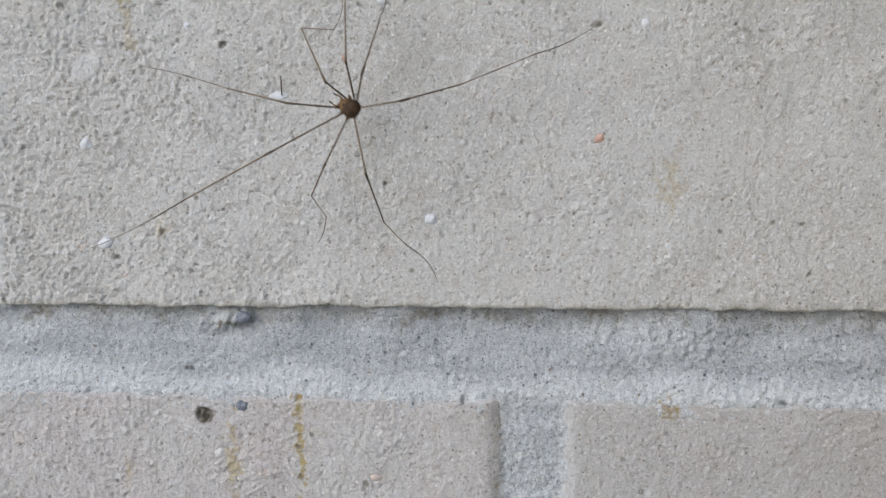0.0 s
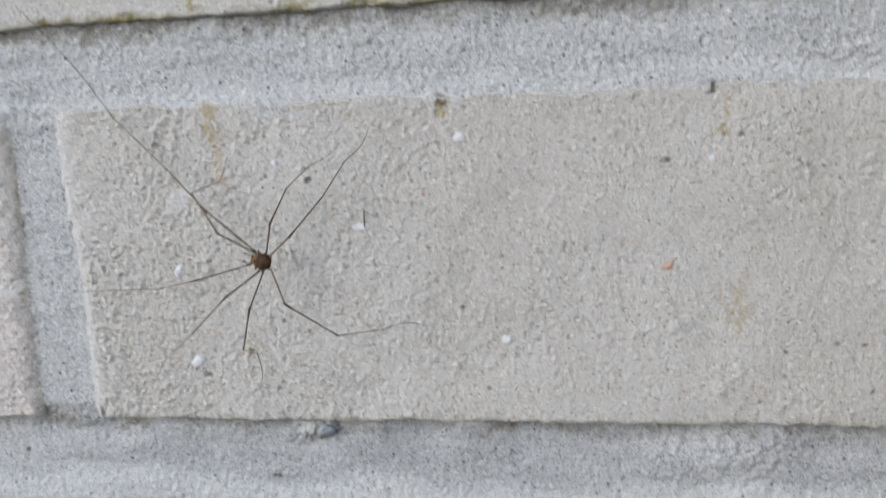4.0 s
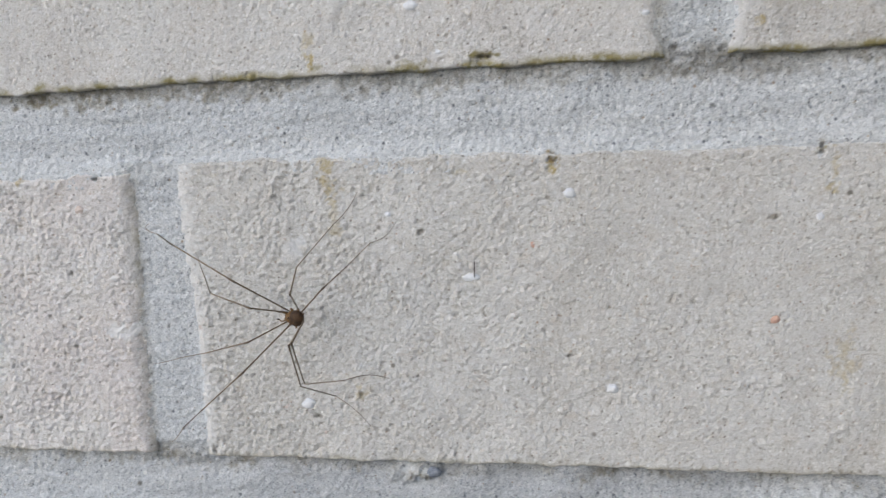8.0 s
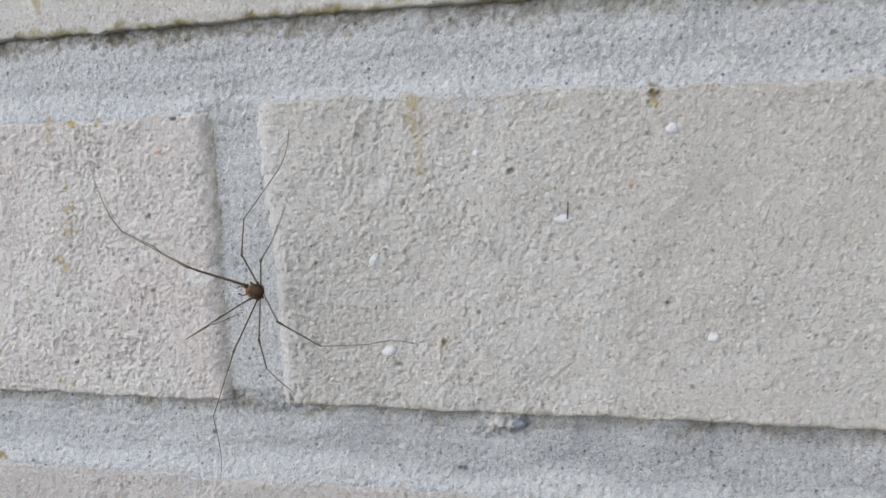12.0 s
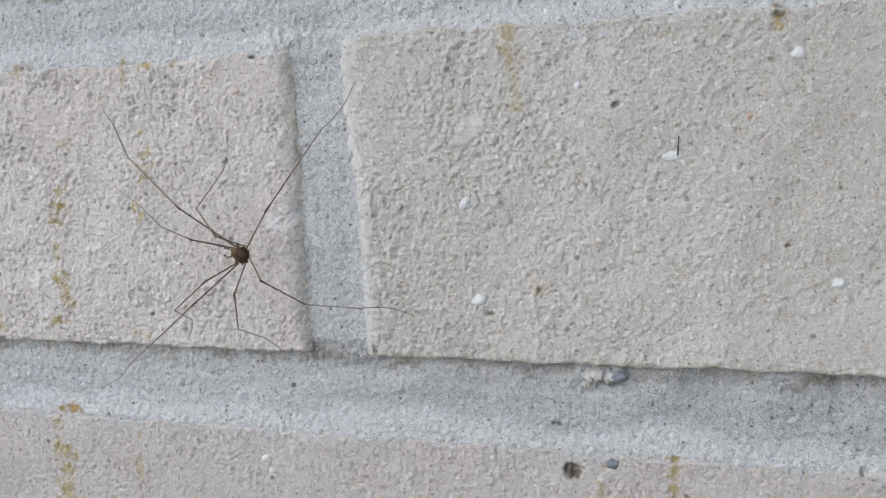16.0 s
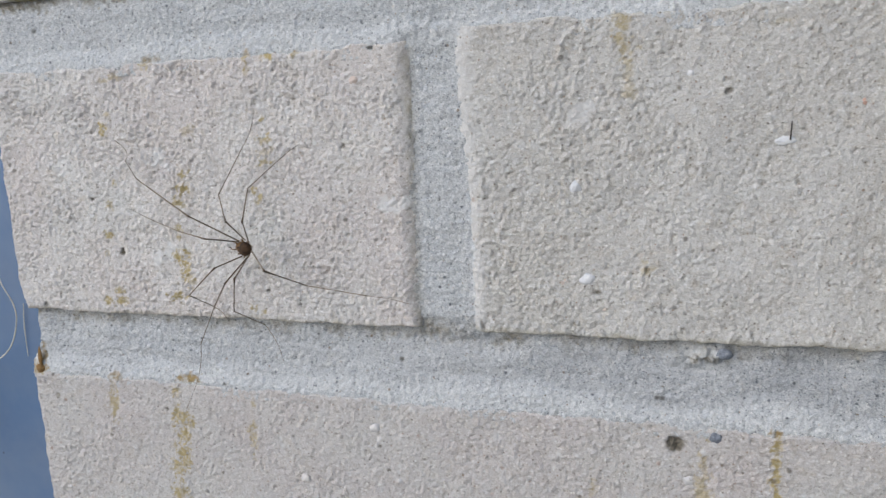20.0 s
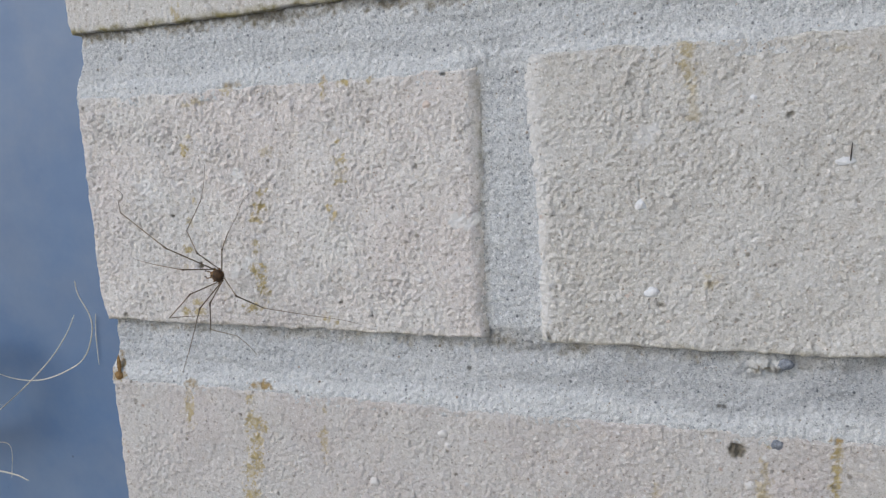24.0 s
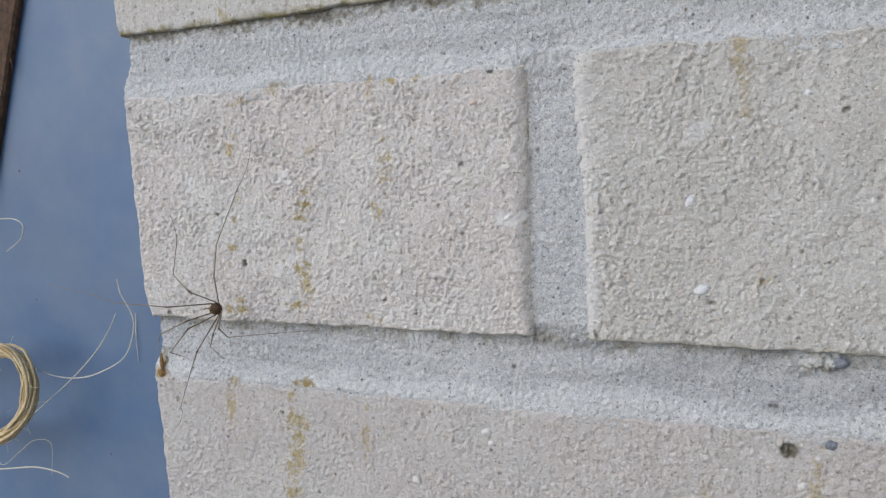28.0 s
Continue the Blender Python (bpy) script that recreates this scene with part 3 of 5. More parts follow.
    dz = 0.00010 * line[None, :] * near_foot + 0.00009 * line[None, ::-1] * near_top
    dx = 0.00016 * post[:, None] * near_left + 0.00012 * post[::-1, None] * near_right
    if 0.11 < x0 < 0.12:
        dx -= near_left * (0.0022 * step_up(0.020, 0.056, Z) - 0.0010 * step_up(0.006, 0.0, Z))
        dz -= 0.0007 * near_top * step_up(0.15, 0.22, X)
    if z0 > 0.05:
        dz -= 0.0012 * near_foot * step_up(0.11, 0.03, X)
    if x0 < 0.005:
        dx += near_left * ((0.0022 * step_up(0.007, 0.0, Z - z0) if z0 < 0.05 else 0.0012 * step_up(0.004, 0.0, Z - z0)) * (z0 > -0.02) + 0.0004 * step_up(0.004, 0.0, z1 - Z))
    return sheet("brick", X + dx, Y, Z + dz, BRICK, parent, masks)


def near_mortar(parent):
    cell = 0.00036
    xs = np.arange(0.0004, 0.330, cell)
    zs = np.r_[np.arange(-0.092, -0.066, 0.0015), np.arange(-0.066, 0.100, cell), np.arange(0.100, 0.149, 0.0015)]
    nx, nz = len(xs), len(zs)
    X, Z = np.meshgrid(xs, zs)
    Y = np.full(X.shape, 0.0045)
    inside = np.zeros(X.shape, bool)
    wave = field(nx, nz, cell, 0.014, 70)

    # the struck beds run back under the courses, here more and there less
    run = field(nx, 64, cell, 0.011, 79)[20] + 0.10 * field(nx, 64, cell, 0.003, 80)[20]
    flush = np.clip(0.6 + 0.45 * run[None, :] + 0 * X, 0.05, 1.3)

    def bed(lo, hi, deep):
        t = (Z - lo) / (hi - lo) + 0.05 * wave
        return 0.0003 + (0.0011 if lo < 0 else 0.0008) * step_up(-0.02, 0.36, t) + flush * deep * (0.75 + 0.60 * step_up(0.13, 0.19, X)) * step_up(0.30, 0.95, t)

    def head(le, ri, deep):
        s = (X - le) / (ri - le) + 0.05 * wave
        return 0.0004 + deep * (0.0010 * step_up(-0.25, 0.10, s) - 0.0004 * step_up(0.15, 0.6, s) - 0.0003 * step_up(0.7, 1.0, s))

    for lo, hi in ((-0.0910, -0.0740), (-0.0160, -0.0005), (0.0562, 0.0726), (0.1300, 0.1460)):
        sel = (Z > lo - 0.003) & (Z < hi + 0.003)
        Y[sel] = bed(lo, hi, 0.0006 if lo > 0 else 0.0014)[sel]
    for le, ri, lo, hi in ((0.1037, 0.1168, -0.0005, 0.0566), (0.2038, 0.2154, 0.0726, 0.13), (0.2061, 0.2181, -0.074, -0.016)):
        sel = (X > le - 0.002) & (X < ri + 0.002) & (Z > lo - 0.003) & (Z < hi + 0.003)
        k = step_up(lo - 0.003, lo + 0.003, Z) * (1 - step_up(hi - 0.003, hi + 0.003, Z))
        Y[sel] = (Y * (1 - k) + head(le, ri, 0.35 if lo > 0.05 else 1.0) * k)[sel]
    for x0, x1, z0, z1, *_ in NEAR.values():
        inside |= (X > x0 + 0.004) & (X < x1 - 0.004) & (Z > z0 + 0.004) & (Z < z1 - 0.004)
    h = 0.00006 * field(nx, nz, cell, 0.009, 71, 0.5) + 0.00009 * field(nx, nz, cell, 0.016, 82, 0.14) + 0.00006 * crumbly(nx, nz, cell, 0.0012, 0.0003, 72, 0.7) + 0.00007 * field(nx, nz, cell, 0.0009, 85) + 0.00012 * sown(nx, nz, cell, 0.00040, 0.08, 73) + 0.00006 * sown(nx, nz, cell, 0.00028, 0.2, 78)
    pits = sown(nx, nz, cell, 0.0004, 0.02, 74)
    # crumbs along the courses and in the corners of the joint
    crumbs = np.clip(crumbly(nx, nz, cell, 0.0016, 0.00045, 86, 0.9), -1.2, 2.2)
    frayed = 0.5 * step_up(-0.0045, -0.0012, Z) * step_up(0.004, 0.001, Z) + 0.5 * step_up(0.0690, 0.0715, Z) * step_up(0.0745, 0.0730, Z)
    frayed += bump_at(X, Z, 0.1030, -0.0002, 0.0040, 0.0035) + bump_at(X, Z, 0.1170, 0.0005, 0.0030, 0.0030) + 0.8 * bump_at(X, Z, 0.1090, 0.0590, 0.0080, 0.0030)
    frayed += 0.6 * bump_at(X, Z, 0.2100, 0.0735, 0.0080, 0.0022) + 0.4 * step_up(-0.0125, -0.0150, Z) * (Z < 0)
    Y -= 0.00022 * crumbs * frayed
    Y -= h - 0.00028 * np.minimum(pits, 1.3)
    # a dropped lump and a smear of mortar in the lower bed
    rag = 1 + 0.30 * crumbly(nx, nz, cell, 0.0024, 0.0004, 75, 0.9)
    Y -= 0.0016 * bump_at(X, Z, 0.1592, -0.0030, 0.0044, 0.0023) * rag + 0.0009 * bump_at(X, Z, 0.1617, -0.0022, 0.0028, 0.0018) * rag + 0.0009 * bump_at(X, Z, 0.1552, -0.0044, 0.0030, 0.0016) * rag
    Y -= (0.0006 + 0.00022 * crumbly(nx, nz, cell, 0.004, 0.0006, 81)) * bump_at(X, Z, 0.2310, -0.0052, 0.0150, 0.0042)
    # the corner is rounded back
    corner = np.full(X.shape, 0.0026)
    for lo, hi, least, most in ((-0.0160, -0.0005, 0.0013, 0.0039), (0.0562, 0.0726, 0.0002, 0.0033)):
        t = (Z - lo) / (hi - lo)
        here = (t > -0.15) & (t < 1.15)
        corner[here] = (least + (most - least) * step_up(0.05, 0.62, t))[here]
    corner += 0.00014 * field(nx, nz, cell, 0.003, 84)
    Y += np.where(X < corner, 0.010 * (np.clip(corner - X, 0, 1) / 0.0022) ** 2, 0)
    masks = stain_masks(X, Z, 70)
    masks["pale"] = np.maximum(masks["pale"], 0.8 * bump_at(X, Z, 0.1590, -0.0034, 0.005, 0.0024))
    # shade under the courses put into the lower bed's colour, in trowel streaks
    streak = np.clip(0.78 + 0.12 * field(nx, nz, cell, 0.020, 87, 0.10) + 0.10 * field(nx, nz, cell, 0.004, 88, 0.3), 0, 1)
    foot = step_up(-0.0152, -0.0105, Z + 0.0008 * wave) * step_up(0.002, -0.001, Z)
    masks["joint_dark"] = streak * foot * (0.40 + 0.60 * step_up(0.08, 0.16, X)) * (1 - 0.9 * bump_at(X, Z, 0.1590, -0.0034, 0.005, 0.0026)) * (1 - 0.6 * bump_at(X, Z, 0.2310, -0.0052, 0.013, 0.0034))
    # two head joints are darkened with the same streaks
    masks["joint_dark"] = np.maximum(masks["joint_dark"], 0.65 * streak * (X > 0.2050) * (X < 0.2168) * step_up(-0.0150, -0.0172, Z))
    masks["joint_dark"] = np.maximum(masks["joint_dark"], 0.25 * streak * (X > 0.1030) * (X < 0.1158) * step_up(-0.002, 0.003, Z) * step_up(0.058, 0.052, Z))
    # beds: foot paled for lime and light on the ledge, moss under the courses
    ragged = field(nx, nz, cell, 0.0012, 83)
    foot_pale = np.clip(crumbly(nx, nz, cell, 0.002, 0.0003, 76, 0.6) * 0.4 + 0.6, 0, 1)
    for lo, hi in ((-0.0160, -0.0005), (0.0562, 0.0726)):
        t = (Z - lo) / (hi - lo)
        masks["pale"] = np.maximum(masks["pale"], 0.72 * foot_pale * step_up(-0.1, 0.06, t) * (1 - step_up(0.17, 0.36, t + 0.05 * wave + 0.02 * ragged)))
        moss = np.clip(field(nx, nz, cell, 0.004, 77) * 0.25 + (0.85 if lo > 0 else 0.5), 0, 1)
        masks["algae_shade"] = np.maximum(masks["algae_shade"], 0.95 * moss * (0.60 + 0.40 * step_up(0.16, 0.08, X) if lo > 0 else 0.8) * step_up(0.76, 0.90, t + 0.03 * wave + 0.04 * ragged) * step_up(1.25, 1.02, t))
        # dark line under the upper course: brown dirt, with the shade coloured in
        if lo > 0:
            masks["dirt_shade"] = np.maximum(masks["dirt_shade"], 0.5 * moss * (0.5 + 0.5 * step_up(0.16, 0.08, X)) * step_up(0.84, 0.95, t + 0.03 * wave + 0.03 * ragged) * step_up(1.25, 1.02, t))
    # head joints: left edge tinted olive and shaded, right edge smeared and lit, by colour
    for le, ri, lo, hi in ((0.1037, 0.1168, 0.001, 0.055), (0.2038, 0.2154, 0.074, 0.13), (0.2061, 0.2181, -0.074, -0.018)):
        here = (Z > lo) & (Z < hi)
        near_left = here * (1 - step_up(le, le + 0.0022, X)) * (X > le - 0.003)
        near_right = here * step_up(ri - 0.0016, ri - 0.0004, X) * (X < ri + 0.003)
        masks["algae_shade"] = np.maximum(masks["algae_shade"], 0.5 * near_left)
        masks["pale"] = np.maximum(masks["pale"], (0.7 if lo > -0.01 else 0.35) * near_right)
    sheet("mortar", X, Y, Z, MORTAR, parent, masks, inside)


def box(bm, x0, x1, y0, y1, z0, z1):
    r = bmesh.ops.create_cube(bm, size=1.0)
    bmesh.ops.scale(bm, vec=(x1 - x0, y1 - y0, z1 - z0), verts=r["verts"])
    bmesh.ops.translate(bm, vec=((x0 + x1) / 2, (y0 + y1) / 2, (z0 + z1) / 2), verts=r["verts"])
    return r["verts"]


def plain_brick(length):
    """A brick off the walk, its face at y = 0 and its lower left corner at the origin."""
    bm = bmesh.new()
    box(bm, 0, length, 0, 0.10, 0, 0.0575)
    bmesh.ops.bevel(bm, geom=bm.edges[:], offset=0.0022, segments=2, affect="EDGES")
    me = bpy.data.meshes.new("brick")
    bm.to_mesh(me)
    bm.free()
    me.materials.append(BRICK)
    return me


PITCH = 0.0727


def build_wall():
    wall = tagged(new("wall_brick"), "weathered cream brick wall corner with pale grey mortar", "wall", kind="structure")
    for row in NEAR.values():
        near_brick(*row, wall)
    near_mortar(wall)
    bm = bmesh.new()
    box(bm, 0.0055, 1.52, 0.0075, 0.21, -0.80, 1.315)
    part("mortar_core", bm, MORTAR, wall)
    whole, half = plain_brick(0.2045), plain_brick(0.1034)
    for k in range(-11, 18):
        z = k * PITCH
        xs, x = [], 0.0006
        if k % 2 == 0:
            xs.append((x, half))
            x += 0.1165
        while x < 1.40:
            xs.append((x, whole))
            x += 0.2165
        for x, me in xs:
            if k in (-1, 0, 1) and x < 0.33 - 0.01 * abs(k):
                continue
            if 0.36 < x < 0.40:
                continue
            ob = new("brick", me)
            ob.parent, ob.location = wall, (x, 0, z)
    return wall


WALL = build_wall()


# ---- grit: single stones that show in the brick faces ----
def pebble(x, z, w, h, kind, y=0.0002):
    bm = bmesh.new()
    bmesh.ops.create_icosphere(bm, subdivisions=3, radius=1.0)
    k = Vector((x * 900, z * 900, 3.0))
    for v in bm.verts:
        v.co *= 1 + 0.32 * noise.noise(v.co * 1.2 + k) + 0.14 * noise.noise(v.co * 3.1 + k)
        v.co = Vector((v.co.x * w, v.co.y * min(w, h) * 0.55, v.co.z * h))
    for f in bm.faces:
        f.smooth = True
    ob = part("stone", bm, STONE[kind], WALL)
    ob.location = (x, y, z)


pebble(0.2296, 0.0452, 0.00108, 0.00095, "white")
pebble(0.1955, 0.0148, 0.00106, 0.00094, "white")
pebble(0.1380, 0.0109, 0.00158, 0.00112, "white")
pebble(0.2229, 0.0277, 0.00105, 0.00110, "salmon")
pebble(0.1612, -0.0183, 0.00114, 0.00105, "blue")
pebble(0.1849, -0.0309, 0.00101, 0.00095, "pink")
pebble(0.1564, -0.0272, 0.00109, 0.00101, "cream")
pebble(0.1882, 0.0503, 0.00122, 0.00099, "white")
pebble(0.1703, 0.0354, 0.00156, 0.00079, "white")
pebble(0.1816, 0.0413, 0.00050, 0.00061, "salmon")
pebble(0.1605, 0.0497, 0.00084, 0.00062, "pink")
pebble(0.1608, 0.0841, 0.00152, 0.00084, "white")
pebble(0.2009, 0.0803, 0.00093, 0.00069, "white")
pebble(0.0931, 0.0495, 0.00111, 0.00092, "pink")
pebble(0.0994, 0.0358, 0.00102, 0.00087, "cream")
pebble(0.0935, -0.0228, 0.00111, 0.00087, "cream")
pebble(0.0946, -0.0254, 0.00086, 0.00075, "cream")
pebble(0.0760, -0.0365, 0.00121, 0.00107, "cream")
pebble(0.1358, 0.0281, 0.00114, 0.00109, "white")
pebble(0.1604, 0.0497, 0.00078, 0.00068, "pink")
pebble(0.1581, 0.0273, 0.00068, 0.00076, "white")
pebble(0.1552, 0.0472, 0.00068, 0.00061, "white")
pebble(0.0861, -0.0208, 0.00077, 0.00064, "cream")
pebble(0.1061, -0.0243, 0.00093, 0.00061, "cream")
pebble(0.1602, 0.0051, 0.00073, 0.00085, "blue")
pebble(0.0701, -0.0183, 0.00082, 0.00066, "cream")
pebble(0.0931, -0.0231, 0.00097, 0.00082, "cream")
pebble(0.0993, 0.0360, 0.00077, 0.00059, "cream")
pebble(0.1622, -0.0022, 0.0013, 0.0010, "blue", 0.0002)
pebble(0.1337, 0.0102, 0.0009, 0.0006, "pink")
pebble(0.1657, 0.0758, 0.00100, 0.00075, "white")
pebble(0.1413, 0.0053, 0.0007, 0.0005, "pink")
pebble(0.0034, -0.0156, 0.0012, 0.0011, "rust")
pebble(0.0038, -0.0128, 0.0006, 0.0026, "rust")

# ---- unseen dark pier, added to dim the wall towards the right ----
bm = bmesh.new()
box(bm, 0.277, 0.62, -0.15, -0.001, -0.80, 1.315)
tagged(part("shade_pier", bm, PIER_DARK, None), "unseen dark grey pier added to shade the bricks from the right", "wall", kind="structure")

# ---- ground ----
bm = bmesh.new()
box(bm, -300, 300, -300, 300, -0.9, -0.8)
ground = part("ground", bm, GROUND, None)
tagged(ground, "grey paved ground before the wall", "ground", kind="structure")

# ---- blue panel, leaning timber and frayed twine beside the wall ----
bm = bmesh.new()
v = box(bm, -0.92, -0.004, 0.024, 0.032, -0.80, 1.20)
bmesh.ops.bevel(bm, geom=bm.edges[:], offset=0.002, segments=2, affect="EDGES")
panel = part("blue_panel", bm, BLUE, None)
tagged(panel, "smooth dusty blue plastic panel behind the wall corner", "panel")


def tube(bm, points, radii, sides=8):
    """A tapered tube along points."""
    rings = []
    pts = [Vector(p) for p in points]
    for i, p in enumerate(pts):
        d = (pts[min(i + 1, len(pts) - 1)] - pts[max(i - 1, 0)]).normalized()
        a = d.orthogonal().normalized() if i == 0 else (rings_a - d * rings_a.dot(d)).normalized()
        rings_a = a
        b = d.cross(a)
        r = radii[i] if not isinstance(radii, float) else radii
        rings.append([bm.verts.new(p + (a * math.cos(q) + b * math.sin(q)) * r) for q in [2 * math.pi * s / sides for s in range(sides)]])
    for one, two in zip(rings, rings[1:]):
        for s in range(sides):
            bm.faces.new((one[s], one[(s + 1) % sides], two[(s + 1) % sides], two[s]))
    bm.faces.new(rings[0][::-1])
    bm.faces.new(rings[-1])
    for f in bm.faces:
        f.smooth = True


def spline(points, steps=8):
    """A smooth line through points."""
    p = [Vector(q) for q in points]
    p = [2 * p[0] - p[1], *p, 2 * p[-1] - p[-2]]
    out = []
    for a, b, c, d in zip(p, p[1:], p[2:], p[3:]):
        for s in range(steps):
            t = s / steps
            out.append(0.5 * (2 * b + (c - a) * t + (2 * a - 5 * b + 4 * c - d) * t * t + (3 * b - a - 3 * c + d) * t ** 3))
    return out + [p[-2]]


def leaning_timber():
    bm = bmesh.new()
    n = 60
    segs = [-0.45 + 1.5 * i / n for i in range(n + 1)]
    rings = []
    for z in segs:
        w = 0.020 + 0.0006 * noise.noise(Vector((z * 40, 1, 2)))
        e = 0.0007 * noise.noise(Vector((z * 130, 5, 2)))
        rings.append([bm.verts.new(c) for c in ((-2 * w, 0.000, z), (e - 0.0007, 0.000, z), (e, 0.0007, z), (e, 0.0022, z), (-2 * w, 0.0022, z))])
    for a, b in zip(rings, rings[1:]):
        for s in range(5):
            bm.faces.new((a[s], a[(s + 1) % 5], b[(s + 1) % 5], b[s]))
    bm.faces.new(rings[0][::-1])
    bm.faces.new(rings[-1])
    ob = part("timber_post", bm, WOOD, None)
    lean = math.degrees(math.atan2(0.0191, 0.0480))
    ob.matrix_world = pose(-0.0574, 0.0215, 0.0919, 0, lean, 0)
    tagged(ob, "thin rough brown timber lath leaning on the blue panel", "timber")
    sp = bmesh.new()
    tube(sp, [(-0.0004, 0.001, -0.0190), (0.0012, 0.0005, -0.0200), (0.0025, 0.0, -0.0225)], [0.0004, 0.0003, 0.0001], 6)
    part("splinter", sp, WOOD, ob)
    return ob


leaning_timber()


def twine():
    root = tagged(new("frayed_twine"), "curled end of frayed straw-coloured twine before the blue panel", "twine")
    loop = spline([(-0.112, 0.012, -0.0100), (-0.098, 0.011, -0.0235), (-0.082, 0.010, -0.0215), (-0.0668, 0.008, -0.0150), (-0.0582, 0.008, -0.0168), (-0.0540, 0.008, -0.0242),
                   (-0.0560, 0.008, -0.0326), (-0.0632, 0.008, -0.0402), (-0.0728, 0.009, -0.0452), (-0.086, 0.011, -0.0470), (-0.100, 0.013, -0.0440)], 10)
    loop = [p + Vector((-0.0019, 0, -0.0010)) for p in loop]
    rng = random.Random(5)
    for k in range(34):
        ph, r = 2 * math.pi * k / 17, 0.0003 + 0.0019 * rng.random()
        pts = []
        for i, p in enumerate(loop):
            q = ph + i * 0.045
            j = 0.0011 * noise.noise(Vector((i * 0.07, k * 3.1, 0))) + 0.0004 * noise.noise(Vector((i * 0.3, k * 3.1, 4)))
            d = (loop[min(i + 1, len(loop) - 1)] - loop[max(i - 1, 0)]).normalized()
            a = Vector((0, 1, 0))
            b = d.cross(a)
            pts.append(p + (a * math.cos(q) + b * math.sin(q)) * (r + j))
        bm = bmesh.new()
        tube(bm, pts, 0.00016 + 0.00034 * rng.random(), 6)
        part("strand", bm, (STRAW, PALE_STRAW, STRAW_DARK, STRAW)[k % 4], root)
    # loose hairs that stand off the twine
    for k in range(40):
        i = rng.randrange(20, 90)
        p = loop[i] + Vector((0, -0.0012, 0))
        d = Vector((rng.uniform(-0.2, 1), rng.uniform(-0.5, 0.3), rng.uniform(-0.8, 0.8))).normalized()
        e = Vector((rng.uniform(-1, 1), 0, rng.uniform(-1, 1))) * 0.002
        bm = bmesh.new()
        tube(bm, spline([p, p + d * 0.003, p + d * 0.006 + e], 4), 0.00003 + 0.00004 * rng.random(), 5)
        part("hair", bm, PALE_FIBRE, root)
    return root


twine()


def loose_fibre(points, radius, label):
    bm = bmesh.new()
    pts = spline(points, 8)
    tube(bm, pts, [radius * (0.55 + 0.45 * math.sin(math.pi * min(1, max(0.12, i / (len(pts) - 1))))) for i in range(len(pts))], 6)
    ob = part("loose_fibre", bm, PALE_FIBRE, None)
    return tagged(ob, label, "fibre", "loose fibres by the panel")


loose_fibre([(-0.0218, 0.013, 0.0067), (-0.0211, 0.013, 0.0025), (-0.0178, 0.013, -0.0034), (-0.0177, 0.013, -0.0085), (-0.021, 0.013, -0.0155), (-0.0271, 0.013, -0.02),
             (-0.0389, 0.013, -0.0244), (-0.0506, 0.0125, -0.0247), (-0.0621, 0.011, -0.0209), (-0.072, 0.010, -0.018)], 0.00020, "long pale fibre curling from the twine before the panel")
loose_fibre([(-0.0258, 0.015, -0.0042), (-0.03, 0.015, -0.0105), (-0.038, 0.015, -0.019), (-0.0515, 0.014, -0.0302), (-0.0683, 0.012, -0.0422), (-0.0771, 0.010, -0.0465)], 0.00020, "straight pale fibre sticking out from the twine")
loose_fibre([(-0.0870, 0.010, -0.0470), (-0.0858, 0.01, -0.0580), (-0.0776, 0.01, -0.0578), (-0.0619, 0.01, -0.0552), (-0.0522, 0.01, -0.0555), (-0.0472, 0.01, -0.0568)], 0.00026, "pale bent fibre below the twine")
loose_fibre([(-0.0840, 0.014, -0.0470), (-0.0854, 0.016, -0.060), (-0.0756, 0.016, -0.0543), (-0.0683, 0.016, -0.0495), (-0.0607, 0.016, -0.0497), (-0.0621, 0.016, -0.0607)], 0.00013, "thin hooked fibre below the twine")
loose_fibre([(-0.0760, 0.013, 0.0225), (-0.0698, 0.012, 0.0242), (-0.0648, 0.012, 0.0249), (-0.0587, 0.012, 0.0248), (-0.0555, 0.012, 0.0227), (-0.0575, 0.012, 0.0184), (-0.0637, 0.012, 0.0148)], 0.00020, "pale hooked fibre by the timber lath")
loose_fibre([(-0.0265, 0.0234, -0.0060), (-0.0275, 0.0235, -0.0132), (-0.0276, 0.0234, -0.0223)], 0.00016, "short grey fibre stuck to the panel")


# ---- splinter on a white stone in the brick face ----
bm = bmesh.new()
tube(bm, [(0.1710, -0.0003, 0.0355), (0.17104, -0.0005, 0.0368), (0.1711, -0.0006, 0.0386)], [0.00010, 0.00012, 0.00008], 6)
tagged(part("splinter", bm, DARK, None), "tiny dark splinter stuck upright to the brick face", "splinter")


# ---- harvestman ----
# lengths of femur, tibia, metatarsus and tarsus for the four pairs of legs (metres)
LENGTHS = {"1": (0.0092, 0.0145, 0.0094, 0.0071), "2": (0.0126, 0.0192, 0.0145, 0.0220), "3": (0.0097, 0.0113, 0.0108, 0.0098), "4": (0.0125, 0.0122, 0.0150, 0.0145)}
SEGMENTS = ("femur", "tibia", "metatarsus", "tarsus")
STANCES = {}
BODY_OFF = 0.0075


def stance(leg, t, knee, ankle, mid, tip):
    """Where the joints of a leg are at t seconds, in millimetres."""
    STANCES.setdefault(leg, []).append((t, [Vector(p) * 0.001 for p in (knee, ankle, mid, tip)]))


def segment_mesh(name, length, r0, r1, knob, bend=0.0):
    """A leg segment along -y from the origin."""
    bm = bmesh.new()
    pts, rad = [], []
    for i in range(11):
        u = i / 10
        pts.append((bend * length * math.sin(math.pi * u), -length * u, 0))
